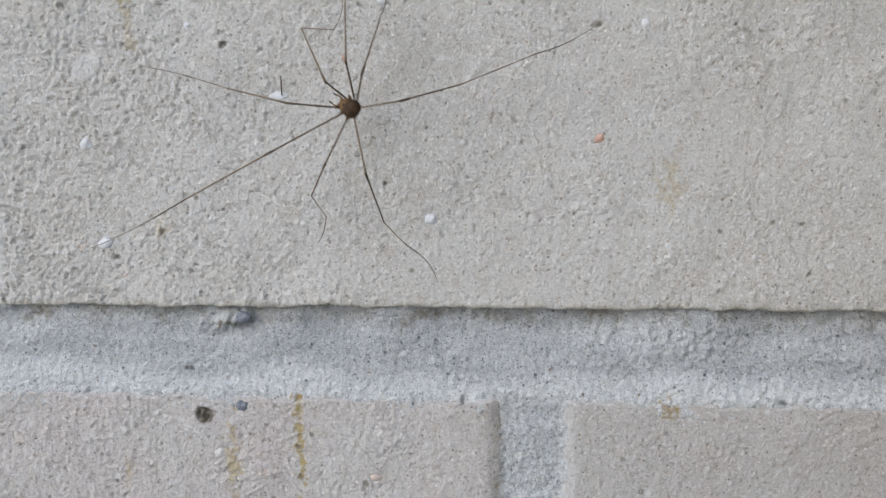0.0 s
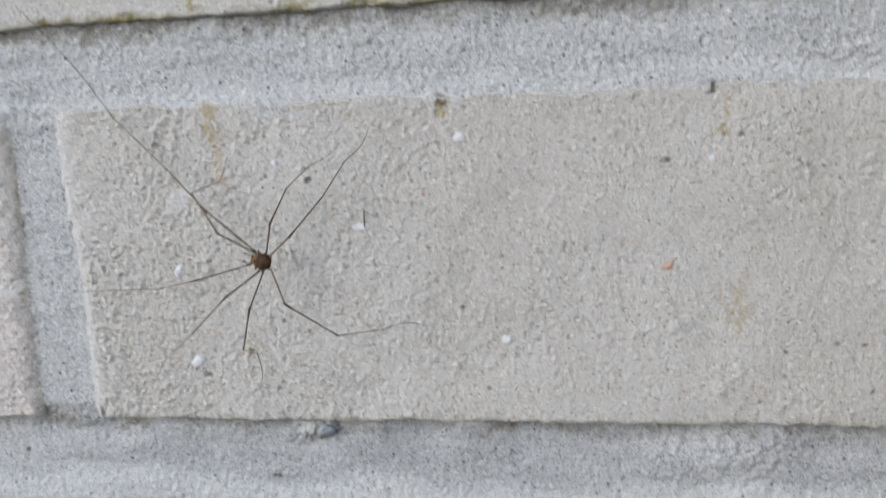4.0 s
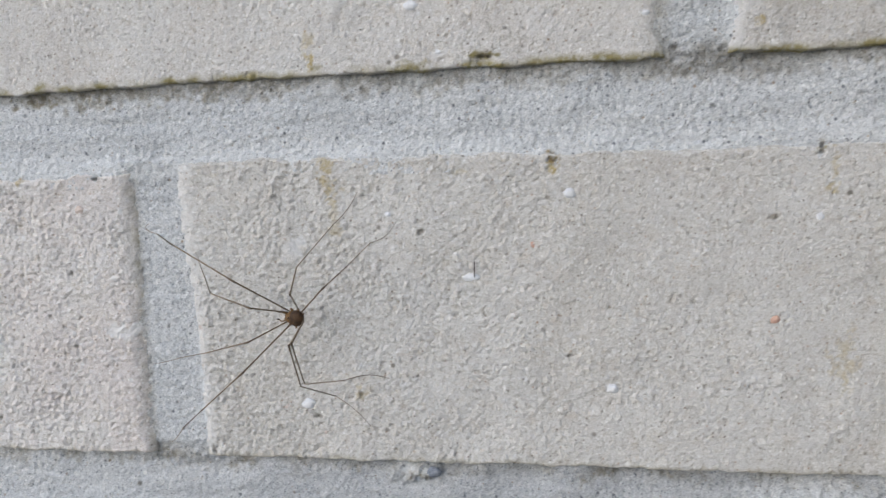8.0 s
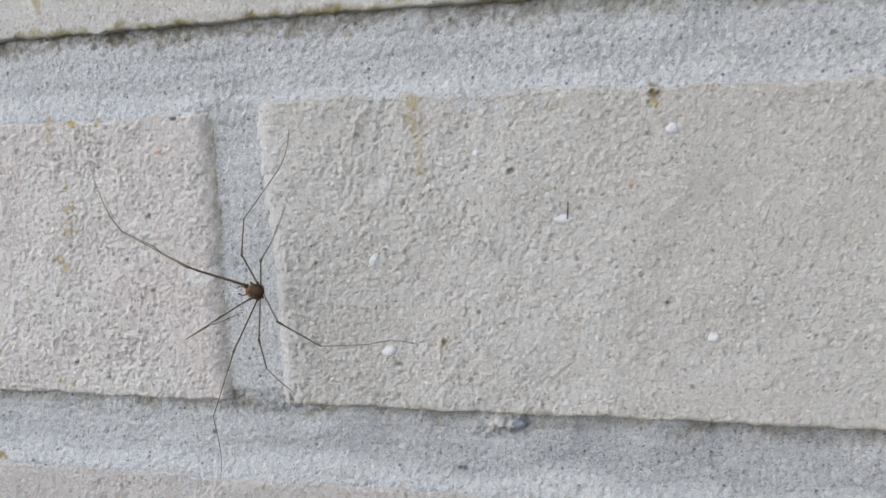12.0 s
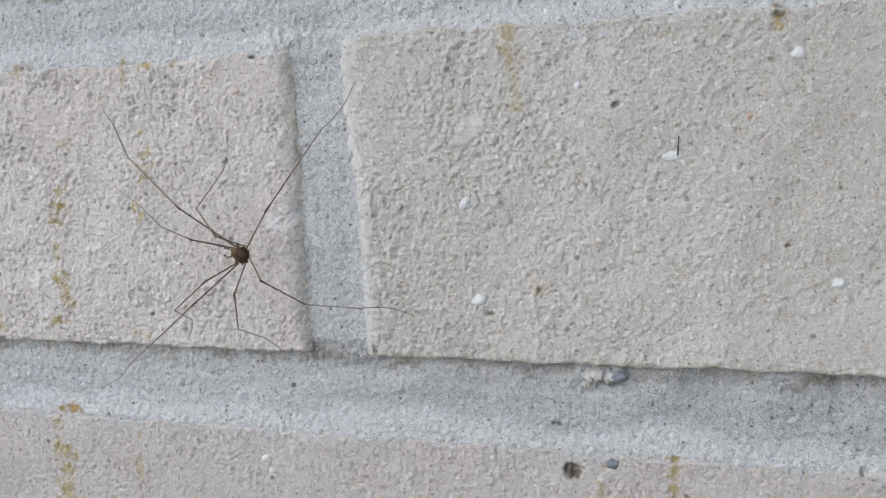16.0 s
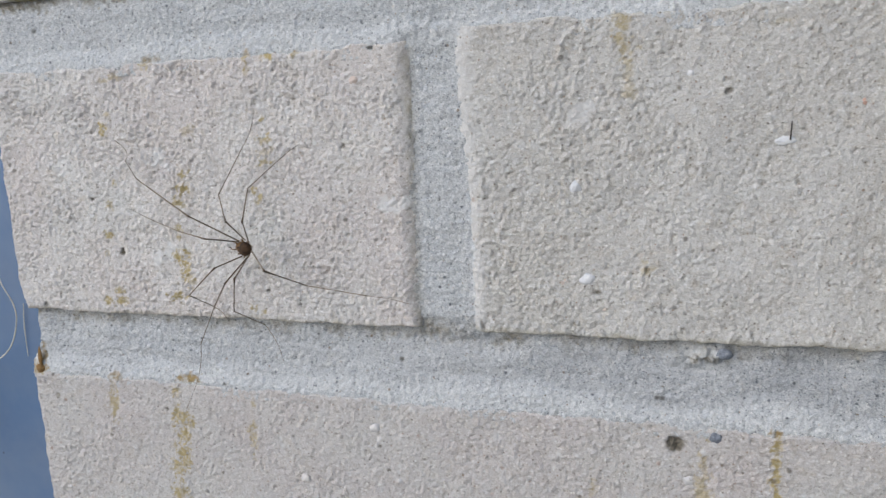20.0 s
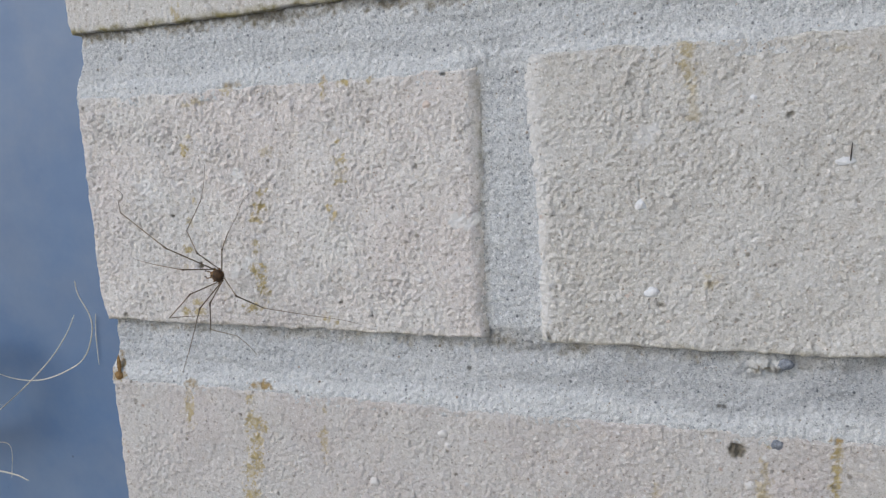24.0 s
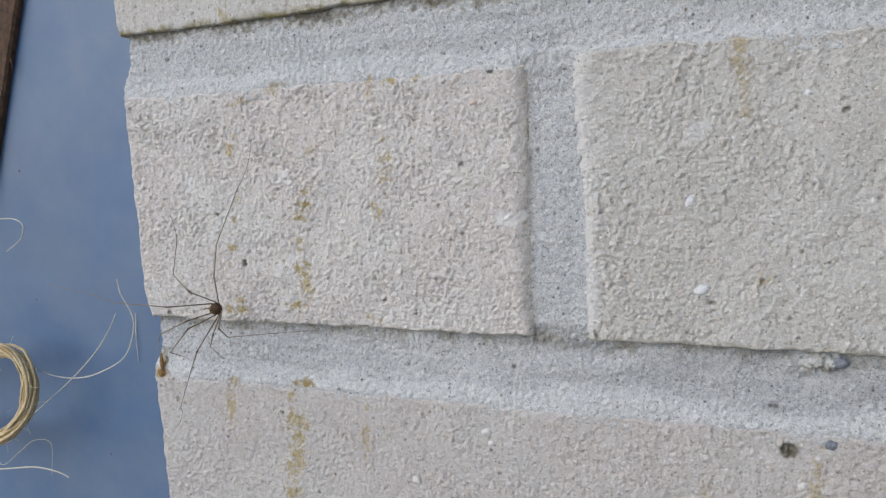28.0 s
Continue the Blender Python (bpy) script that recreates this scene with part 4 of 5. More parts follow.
        rad.append((r0 + (r1 - r0) * u) * (1 + knob * math.exp(-((u - 0.97) / 0.05) ** 2) + 0.4 * knob * math.exp(-(u / 0.04) ** 2)))
    tube(bm, pts, rad, 8)
    return bm


def build_harvestman():
    root = tagged(new("harvestman"), "small brown harvestman with very long thin legs on the brick wall", "harvestman")

    def blob(name, mat, size, at, seed, ridges=0.0, subdiv=3, label="", parent=None):
        bm = bmesh.new()
        bmesh.ops.create_icosphere(bm, subdivisions=subdiv, radius=1.0)
        for v in bm.verts:
            k = 0.80 * (1 + 0.06 * noise.noise(v.co * 3 + Vector((seed, 0, 0))) + ridges * math.sin(v.co.x * 17))
            v.co = Vector((v.co.x * size[0] * k, v.co.y * size[1] * k, v.co.z * size[2] * k)) + Vector(at)
        for f in bm.faces:
            f.smooth = True
        return part(name, bm, mat, parent or root, label)

    blob("abdomen", BODY_SKIN, (0.00175, 0.0014, 0.00180), (0.00030, -0.0001, 0.0), 1, 0.018, 4, "dark brown ridged abdomen")
    front = blob("carapace", BODY_FRONT, (0.00115, 0.0011, 0.00150), (-0.00070, 0.0001, 0.0), 2, 0.0, 4, "ochre-brown carapace")
    blob("eye_mound", DARK, (0.00018, 0.00024, 0.00022), (-0.00095, -0.00082, 0.0), 3, 0.0, 2, "dark eye mound", front)
    for s in (-1, 1):
        bm = bmesh.new()
        tube(bm, spline([(-0.0012, -0.0002, s * 0.0005), (-0.0021, -0.0008, s * 0.0008), (-0.0028, -0.0004, s * 0.0007)], 5), [0.00014 - 0.000006 * i for i in range(11)], 8)
        palp = part("pedipalp", bm, BODY_FRONT, root)
        blob("palp_tip", DARK, (0.00042, 0.0002, 0.00019), (-0.0029, -0.0004, s * 0.00068), 4, 0.0, 2, "dark palp tip", palp)
        bm = bmesh.new()
        tube(bm, [(-0.0013, 0.0001, s * 0.0002), (-0.0017, -0.0002, s * 0.00022), (-0.0019, 0.0004, s * 0.0002)], [0.00022, 0.00020, 0.0001], 8)
        part("chelicera", bm, BODY_FRONT, root)
    for side, s in (("right", 1), ("left", -1)):
        for k in "1234":
            a = radians((165, 120, 75, 35)[int(k) - 1])
            bm = bmesh.new()
            at = Vector((math.cos(a) * 0.0012, 0.0003, s * math.sin(a) * 0.0012))
            out = Vector((math.cos(a) * 0.0019, -0.0001, s * math.sin(a) * 0.0019))
            tube(bm, [at, (at + out) / 2, out], [0.00032, 0.00025, 0.00016], 8)
            part("coxa", bm, BODY_FRONT, root)
    legs = {}
    shared = {}
    for k, (fe, ti, me, ta) in LENGTHS.items():
        dims = {"femur": (fe, 0.000145, 0.000135, 0.35), "tibia": (ti, 0.000140, 0.000115, 0.25), "metatarsus": (me, 0.000112, 0.000088, 0.2), "tarsus": (ta, 0.000080, 0.00005, 0.0)}
        for side in ("right", "left"):
            for name, (length, r0, r1, knob) in dims.items():
                mat = LEG_SKIN if name in ("femur", "tibia") else LEG_THIN
                if (k, name) not in shared:
                    ob = part(name, segment_mesh(name, length, r0, r1, knob, 0.05 if name == "tarsus" else 0.0), mat, root)
                    shared[k, name] = ob.data
                else:
                    ob = new(name, shared[k, name])
                    ob.parent = root
                legs[side + "_" + k, name] = ob
                if name == "tibia":
                    bm = bmesh.new()
                    tube(bm, [(0, 0.0004, 0), (0, 0.0, 0), (0, -0.0012, 0), (0, -0.0018, 0)], [0.00014, 0.00020, 0.00018, 0.00013], 8)
                    part("patella", bm, LEG_DARK, ob, "dark knee joint")
    return root, legs


HARVESTMAN, LEGS = build_harvestman()

BODY = []


def went(t, x, z, head):
    """Where the body is at t seconds (metres), and by how many degrees the head points above level."""
    BODY.append((t, (x, z, head)))


went(0, 0.18407, 0.03268, 30)
went(0.3, 0.18240, 0.03506, 28)
went(0.6, 0.18151, 0.03579, 27)
went(1, 0.18013, 0.03661, 25)
went(1.5, 0.17682, 0.03884, 22)
went(1.8, 0.17327, 0.03907, 21)
went(2, 0.16927, 0.03713, 20)
went(2.2, 0.16857, 0.03410, 22)
went(2.4, 0.16860, 0.03026, 24)
went(2.7, 0.16832, 0.03051, 27)
went(3, 0.16682, 0.03229, 30)
went(3.5, 0.16045, 0.03277, 22)
went(4, 0.15468, 0.03078, 15)
went(4.5, 0.15244, 0.03039, 15)
went(6.5, 0.13925, 0.02823, 15)
went(7, 0.14008, 0.02839, 15)
went(7.5, 0.13987, 0.02900, 12)
went(8, 0.13915, 0.02953, 10)
went(8.5, 0.13742, 0.02968, 9)
went(9, 0.13406, 0.02920, 8)
went(9.5, 0.13256, 0.02788, 6)
went(10, 0.12920, 0.02690, 5)
went(10.5, 0.12418, 0.02575, 5)
went(11, 0.11990, 0.02455, 5)
went(11.5, 0.11776, 0.02332, 5)
went(12, 0.11546, 0.02357, 5)
went(12.5, 0.11506, 0.02344, 6)
went(14.5, 0.10038, 0.01877, 9)
went(15, 0.09642, 0.01786, 10)
went(15.5, 0.09356, 0.01915, 10)
went(16, 0.09588, 0.02018, 11)
went(16.5, 0.09606, 0.02030, 12)
went(17, 0.09175, 0.01926, 12)
went(17.5, 0.08580, 0.01715, 13)
went(18, 0.07977, 0.01631, 14)
went(18.5, 0.07317, 0.01529, 15)
went(19, 0.06868, 0.01533, 16)
went(19.5, 0.06846, 0.01661, 17)
went(20, 0.07018, 0.01709, 18)
went(20.5, 0.07100, 0.01717, 17)
went(21, 0.06867, 0.01717, 16)
went(21.5, 0.06265, 0.01632, 14)
went(23.5, 0.04467, 0.01367, 9)
went(24, 0.04322, 0.01372, 8)
went(24.5, 0.03995, 0.01241, 4)
went(25, 0.03616, 0.01046, 0)
went(25.5, 0.02774, 0.00794, -9)
went(26, 0.02133, 0.00603, -18)
went(26.5, 0.01992, 0.00383, -17)
went(27, 0.02430, 0.00404, -16)
went(27.5, 0.02769, 0.00453, -16)
went(28, 0.02918, 0.00467, -15)

stance("right_1", 0, (182.8, -16.5, 35.6), (176.8, -7.1, 44.8), (183.5, -13.5, 43.2), (183.8, -8.6, 48.4))
stance("right_1", 1, (178.8, -16.7, 38.6), (172.3, -7.4, 47.7), (179.0, -13.2, 44.6), (181.8, -6.7, 45.2))
stance("right_1", 2, (167.6, -16.6, 39.0), (158.0, -6.8, 43.6), (150.9, -3.0, 48.5), (147.6, -6.4, 53.7))
stance("right_1", 2.4, (165.9, -14.9, 36.9), (155.6, -14.3, 47.1), (150.6, -11.4, 54.4), (146.5, -9.8, 60.0))
stance("right_1", 3, (164.0, -15.2, 38.5), (154.3, -7.3, 45.4), (149.6, -0.5, 49.7), (151.2, -7.4, 51.1))
stance("right_1", 4, (150.9, -15.2, 36.5), (142.5, -5.8, 42.3), (150.1, -10.7, 44.6), (148.8, -5.1, 48.3))
stance("right_1", 4.5, (149.0, -15.4, 36.0), (140.5, -6.1, 42.2), (148.4, -9.3, 46.0), (150.2, -5.6, 51.5))
stance("right_1", 6.5, (132.9, -13.2, 34.4), (121.5, -4.2, 35.5), (124.8, -11.4, 40.6), (120.6, -6.8, 44.0))
stance("right_1", 7, (135.1, -14.5, 34.1), (123.6, -5.8, 35.5), (126.5, -13.4, 40.1), (122.5, -8.0, 42.3))
stance("right_1", 8, (134.6, -15.7, 33.0), (123.0, -7.0, 34.0), (126.3, -14.7, 38.3), (122.4, -9.4, 41.1))
stance("right_1", 9, (130.1, -15.8, 33.0), (118.7, -6.8, 34.4), (123.2, -12.7, 40.3), (118.6, -8.3, 43.4))
stance("right_1", 10, (122.4, -13.5, 32.2), (112.4, -3.2, 34.2), (119.1, -7.0, 39.5), (114.7, -2.4, 42.6))
stance("right_1", 11, (115.0, -14.9, 29.4), (105.5, -4.7, 33.3), (113.3, -8.9, 36.4), (113.8, -2.0, 38.0))
stance("right_1", 12, (107.6, -12.9, 28.2), (95.8, -4.8, 30.0), (99.3, -13.1, 32.7), (93.0, -10.3, 34.4))
stance("right_1", 12.5, (109.0, -14.7, 27.6), (98.0, -5.3, 28.2), (90.0, -0.8, 30.0), (89.6, -7.2, 33.0))
stance("right_1", 14.5, (96.6, -16.2, 21.0), (84.0, -9.0, 22.2), (83.8, -0.7, 26.7), (87.2, -3.5, 32.3))
stance("right_1", 15, (92.4, -16.1, 20.2), (79.3, -10.0, 21.7), (75.9, -1.8, 24.7), (80.1, -5.7, 28.8))
stance("right_1", 16, (91.7, -15.7, 24.1), (79.9, -7.4, 25.3), (72.4, -2.7, 28.6), (66.5, -1.9, 32.4))
stance("right_1", 17, (87.0, -15.7, 22.3), (74.6, -8.3, 23.0), (69.4, -1.0, 26.0), (72.9, -4.2, 31.4))
stance("right_1", 18, (77.2, -16.4, 18.5), (64.5, -9.8, 20.6), (69.8, -5.2, 26.9), (66.7, -1.2, 31.9))
stance("right_1", 19, (65.5, -16.3, 17.6), (53.9, -7.7, 17.4), (46.1, -2.6, 18.7), (48.5, -8.0, 22.6))
stance("right_1", 20, (67.6, -16.2, 20.4), (55.3, -8.4, 20.7), (46.6, -5.2, 22.5), (40.1, -4.9, 25.2))
stance("right_1", 21, (65.6, -16.1, 20.5), (53.1, -8.8, 21.0), (44.8, -4.4, 22.1), (38.3, -3.4, 24.8))
stance("right_1", 21.5, (58.7, -15.9, 19.7), (46.3, -8.4, 20.1), (40.6, -1.3, 22.4), (44.9, -5.1, 26.6))
stance("right_1", 23.5, (41.5, -16.4, 15.3), (27.9, -11.7, 14.1), (20.3, -6.2, 13.4), (14.3, -2.5, 13.3))
stance("right_1", 24, (41.3, -16.3, 16.7), (28.6, -9.4, 16.2), (20.7, -4.3, 15.8), (14.1, -1.7, 16.4))
stance("right_1", 25, (32.5, -16.2, 12.9), (19.7, -9.4, 12.4), (14.4, -1.7, 12.4), (19.6, -5.5, 15.4))
stance("right_1", 26, (18.3, -16.2, 8.9), (6.1, -8.4, 9.6), (12.9, -3.7, 14.0), (17.8, -7.6, 17.3))
stance("right_1", 27, (22.7, -16.7, 4.3), (9.2, -12.6, 0.8), (1.2, -8.1, -1.3), (-4.9, -4.9, -2.9))
stance("right_1", 28, (28.2, -16.7, 3.9), (15.6, -11.6, -1.2), (9.2, -5.9, -5.0), (4.7, -1.9, -8.7))
stance("right_2", 0, (186.5, -19.4, 37.8), (183.1, -4.4, 49.3), (188.6, -17.1, 53.6), (195.5, -38.0, 52.6))
stance("right_2", 1, (181.9, -19.0, 43.0), (176.4, -3.8, 53.4), (181.8, -17.0, 55.5), (190.0, -37.3, 53.1))
stance("right_2", 2, (172.1, -19.6, 39.7), (162.8, -4.6, 47.2), (166.6, -18.0, 51.3), (158.2, -2.1, 64.0))
stance("right_2", 2.4, (168.0, -18.4, 38.0), (157.3, -5.6, 47.4), (161.4, -18.7, 52.0), (151.4, -3.4, 64.2))
stance("right_2", 3, (162.2, -13.8, 44.0), (151.0, -4.0, 55.5), (156.8, -17.3, 56.2), (166.5, -37.0, 54.9))
stance("right_2", 4, (149.8, -16.5, 40.3), (137.7, -3.9, 46.2), (127.6, -1.5, 55.2), (118.6, -13.9, 74.8))
stance("right_2", 4.5, (146.9, -15.0, 40.9), (134.2, -4.7, 49.7), (124.5, -1.4, 59.0), (120.4, -14.7, 76.0))
stance("right_2", 6.5, (134.0, -16.0, 37.7), (119.4, -7.4, 46.7), (126.6, -18.4, 52.8), (138.6, -36.0, 58.3))
stance("right_2", 7, (133.1, -14.5, 38.3), (118.6, -4.0, 45.3), (122.3, -16.5, 51.7), (107.4, -1.1, 56.8))
stance("right_2", 8, (132.5, -16.4, 37.6), (116.3, -7.9, 43.5), (122.2, -20.9, 46.2), (109.4, -3.0, 46.7))
stance("right_2", 9, (128.8, -18.4, 35.0), (113.3, -7.0, 35.9), (99.5, -3.7, 38.5), (78.2, -3.6, 43.9))
stance("right_2", 10, (123.6, -18.0, 33.2), (107.8, -7.2, 33.7), (94.5, -1.8, 35.5), (98.1, -22.8, 40.9))
stance("right_2", 11, (120.5, -18.5, 31.5), (106.2, -5.9, 33.7), (108.9, -18.2, 40.9), (93.4, -3.2, 44.9))
stance("right_2", 12, (108.4, -17.4, 29.6), (91.4, -10.3, 35.0), (98.6, -22.4, 38.5), (84.5, -8.3, 47.9))
stance("right_2", 12.5, (109.8, -18.2, 29.5), (92.7, -12.3, 36.1), (83.0, -1.9, 38.8), (94.9, -20.1, 42.5))
stance("right_2", 14.5, (93.3, -18.1, 23.1), (74.7, -14.0, 25.5), (62.9, -5.6, 25.5), (75.1, -23.6, 28.8))
stance("right_2", 15, (90.3, -17.5, 24.8), (74.6, -6.5, 26.0), (81.1, -18.9, 29.5), (65.0, -4.0, 31.0))
stance("right_2", 16, (90.3, -16.1, 29.4), (75.1, -8.4, 38.3), (82.2, -19.9, 43.7), (68.0, -3.9, 48.7))
stance("right_2", 17, (89.9, -18.1, 27.0), (75.4, -5.8, 29.0), (80.5, -18.4, 33.7), (65.1, -3.1, 37.0))
stance("right_2", 18, (76.8, -18.2, 23.6), (62.0, -6.9, 28.3), (68.9, -18.6, 33.3), (54.1, -2.5, 35.7))
stance("right_2", 19, (63.7, -17.3, 23.3), (47.9, -11.0, 32.0), (36.9, -2.0, 35.4), (50.7, -18.6, 39.8))
stance("right_2", 20, (65.2, -17.3, 24.9), (48.5, -10.8, 31.8), (37.9, -1.4, 35.2), (51.2, -18.4, 39.6))
stance("right_2", 21, (63.0, -17.5, 24.3), (45.5, -13.3, 30.9), (32.5, -8.2, 34.7), (12.6, -1.4, 41.2))
stance("right_2", 21.5, (57.0, -17.6, 23.3), (40.7, -7.5, 25.3), (47.9, -19.8, 28.0), (31.8, -4.8, 27.9))
stance("right_2", 23.5, (37.6, -15.4, 22.5), (20.8, -9.1, 29.6), (30.2, -19.9, 32.2), (14.4, -4.6, 33.4))
stance("right_2", 24, (38.4, -17.4, 21.5), (21.5, -11.7, 28.8), (11.4, -1.5, 30.4), (26.4, -17.1, 34.5))
stance("right_2", 25, (35.9, -18.4, 17.4), (19.8, -8.1, 18.2), (27.1, -19.8, 22.5), (9.9, -6.1, 23.1))
stance("right_2", 26, (21.1, -18.2, 13.3), (3.6, -11.4, 17.3), (-8.7, -4.0, 18.6), (2.8, -21.1, 26.2))
stance("right_2", 27, (20.2, -19.1, 8.5), (2.8, -11.1, 7.7), (-10.6, -5.5, 7.4), (2.1, -22.6, 12.8))
stance("right_2", 28, (26.2, -19.6, 7.8), (7.4, -15.9, 7.2), (-6.1, -10.8, 8.0), (-27.4, -5.6, 9.3))
stance("right_3", 0, (188.0, -16.3, 36.6), (189.1, -8.7, 44.9), (190.9, -2.6, 53.7), (195.5, -10.3, 57.7))
stance("right_3", 1, (184.0, -14.2, 44.3), (183.5, -7.1, 53.0), (185.8, -0.7, 61.4), (190.9, -8.4, 64.9))
stance("right_3", 2, (174.6, -15.2, 42.2), (173.8, -7.0, 50.0), (177.1, -1.7, 58.9), (183.5, -8.8, 61.0))
stance("right_3", 2.4, (173.7, -14.0, 37.5), (174.0, -5.8, 45.2), (180.6, -13.4, 49.1), (182.3, -6.3, 55.6))
stance("right_3", 3, (172.2, -14.8, 38.4), (172.5, -6.0, 45.1), (179.3, -13.7, 48.9), (180.8, -6.4, 55.1))
stance("right_3", 4, (159.4, -14.6, 37.9), (158.8, -4.8, 42.7), (165.7, -12.1, 46.7), (168.1, -3.4, 50.0))
stance("right_3", 4.5, (155.3, -15.2, 37.6), (151.7, -6.2, 42.9), (157.5, -14.7, 46.4), (156.9, -5.4, 49.0))
stance("right_3", 6.5, (141.9, -14.4, 36.2), (138.2, -4.2, 39.6), (146.2, -9.6, 44.5), (148.9, -1.1, 48.6))
stance("right_3", 7, (142.7, -14.4, 36.3), (139.1, -4.1, 39.1), (146.3, -9.8, 44.8), (148.8, -1.6, 49.5))
stance("right_3", 8, (141.8, -15.8, 35.3), (139.2, -5.3, 38.5), (146.8, -6.4, 46.1), (152.9, -11.5, 51.9))
stance("right_3", 9, (137.8, -13.5, 37.7), (136.3, -2.6, 40.3), (143.7, -9.2, 44.5), (149.5, -3.5, 50.0))
stance("right_3", 10, (134.5, -13.6, 34.3), (135.2, -3.6, 39.5), (142.9, -1.5, 46.8), (149.2, -0.4, 54.2))
stance("right_3", 11, (120.9, -14.1, 33.1), (115.9, -5.5, 38.5), (123.0, -10.0, 45.3), (122.8, -4.5, 53.4))
stance("right_3", 12, (117.2, -14.8, 31.2), (113.2, -5.7, 36.7), (119.2, -2.9, 45.3), (123.9, -7.9, 52.3))
stance("right_3", 12.5, (117.2, -14.9, 30.7), (113.5, -6.0, 36.5), (120.7, -7.4, 44.4), (120.6, -1.1, 51.9))
stance("right_3", 14.5, (100.0, -15.4, 25.6), (92.6, -8.6, 30.8), (99.2, -14.8, 36.6), (95.0, -8.3, 42.7))
stance("right_3", 15, (96.8, -14.7, 25.7), (90.1, -7.4, 31.2), (97.5, -12.7, 37.0), (93.5, -5.7, 42.5))
stance("right_3", 16, (96.9, -16.2, 24.7), (88.9, -9.4, 28.9), (89.5, -0.5, 35.1), (93.8, -5.4, 42.5))
stance("right_3", 17, (92.6, -16.1, 24.1), (85.0, -8.6, 27.7), (93.0, -13.5, 33.0), (92.7, -4.7, 37.3))
stance("right_3", 18, (81.1, -15.9, 21.3), (73.5, -8.1, 24.1), (81.1, -12.3, 30.5), (80.8, -3.7, 35.2))
stance("right_3", 19, (70.9, -14.2, 23.3), (65.7, -6.5, 29.7), (73.0, -7.6, 37.5), (72.2, -2.6, 45.9))
stance("right_3", 20, (72.0, -15.3, 23.5), (65.3, -7.5, 28.2), (69.9, -4.5, 37.5), (75.5, -8.2, 44.6))
stance("right_3", 21, (71.3, -15.3, 23.3), (65.6, -7.1, 28.5), (72.8, -11.4, 35.4), (73.1, -6.1, 43.6))
stance("right_3", 21.5, (65.2, -15.7, 21.2), (58.4, -8.5, 26.5), (58.9, -0.9, 34.2), (63.8, -0.5, 42.6))
stance("right_3", 23.5, (45.6, -14.9, 20.9), (37.7, -8.4, 25.6), (45.2, -12.7, 32.0), (42.3, -6.5, 39.0))
stance("right_3", 24, (44.8, -15.3, 20.0), (36.8, -8.6, 24.3), (44.2, -12.1, 31.3), (41.8, -6.5, 39.0))
stance("right_3", 25, (39.3, -14.9, 16.6), (32.7, -8.3, 22.9), (40.1, -11.5, 30.0), (39.5, -5.2, 37.5))
stance("right_3", 26, (21.7, -14.3, 14.1), (13.2, -8.0, 18.2), (6.2, -0.7, 21.9), (12.8, -6.0, 26.9))
stance("right_3", 27, (25.1, -15.6, 9.8), (15.9, -10.5, 14.1), (12.6, -2.0, 19.8), (17.5, -6.3, 27.2))
stance("right_3", 28, (29.3, -15.7, 10.4), (19.8, -10.2, 13.4), (15.1, -2.7, 19.5), (18.3, -7.4, 27.5))
stance("right_4", 0, (193.6, -17.2, 32.7), (201.2, -8.1, 35.7), (212.1, -18.1, 38.4), (221.4, -8.4, 43.8))
stance("right_4", 1, (191.5, -15.4, 36.8), (200.3, -7.3, 39.1), (211.0, -17.8, 39.0), (221.0, -8.1, 43.0))
stance("right_4", 2, (181.5, -14.2, 37.9), (190.8, -6.6, 39.7), (204.4, -0.4, 41.6), (218.1, -5.0, 41.7))
stance("right_4", 2.4, (182.3, -10.7, 32.0), (189.3, -0.9, 34.4), (201.8, -9.0, 35.6), (212.3, -19.1, 36.1))
stance("right_4", 3, (179.8, -12.4, 34.6), (184.2, -1.2, 36.2), (198.8, -0.5, 39.7), (211.2, -7.6, 41.8))
stance("right_4", 4, (163.2, -17.0, 35.9), (165.5, -6.6, 41.2), (172.9, -18.4, 47.1), (173.6, -5.3, 52.4))
stance("right_4", 4.5, (160.4, -17.5, 35.2), (162.8, -6.9, 40.2), (171.6, -17.1, 47.0), (176.7, -6.1, 54.2))
stance("right_4", 6.5, (149.8, -12.2, 36.4), (159.1, -8.6, 43.3), (171.0, -13.3, 51.1), (181.5, -7.1, 58.9))
stance("right_4", 7, (150.1, -13.5, 36.1), (159.4, -10.0, 43.1), (169.4, -18.8, 50.0), (178.4, -9.9, 57.0))
stance("right_4", 8, (147.5, -16.1, 36.3), (148.0, -4.1, 38.1), (155.8, -15.6, 43.7), (156.9, -1.3, 45.8))
stance("right_4", 9, (139.3, -16.9, 37.4), (137.5, -5.2, 40.3), (146.0, -16.3, 45.8), (145.9, -2.0, 48.3))
stance("right_4", 10, (136.0, -16.7, 34.4), (136.6, -5.6, 39.6), (147.3, -11.0, 48.6), (154.4, -23.2, 51.8))
stance("right_4", 11, (128.4, -15.0, 32.6), (130.5, -4.7, 38.7), (142.2, -1.3, 47.5), (152.6, -5.7, 56.6))
stance("right_4", 12, (121.7, -17.1, 30.6), (118.2, -5.6, 32.2), (125.9, -16.9, 38.2), (122.3, -3.5, 42.2))
stance("right_4", 12.5, (119.7, -17.3, 31.3), (114.1, -6.6, 33.0), (122.2, -17.8, 38.7), (119.2, -4.3, 42.9))
stance("right_4", 14.5, (107.8, -14.8, 27.9), (106.9, -5.0, 35.1), (117.2, -6.3, 45.9), (126.7, -10.7, 56.0))
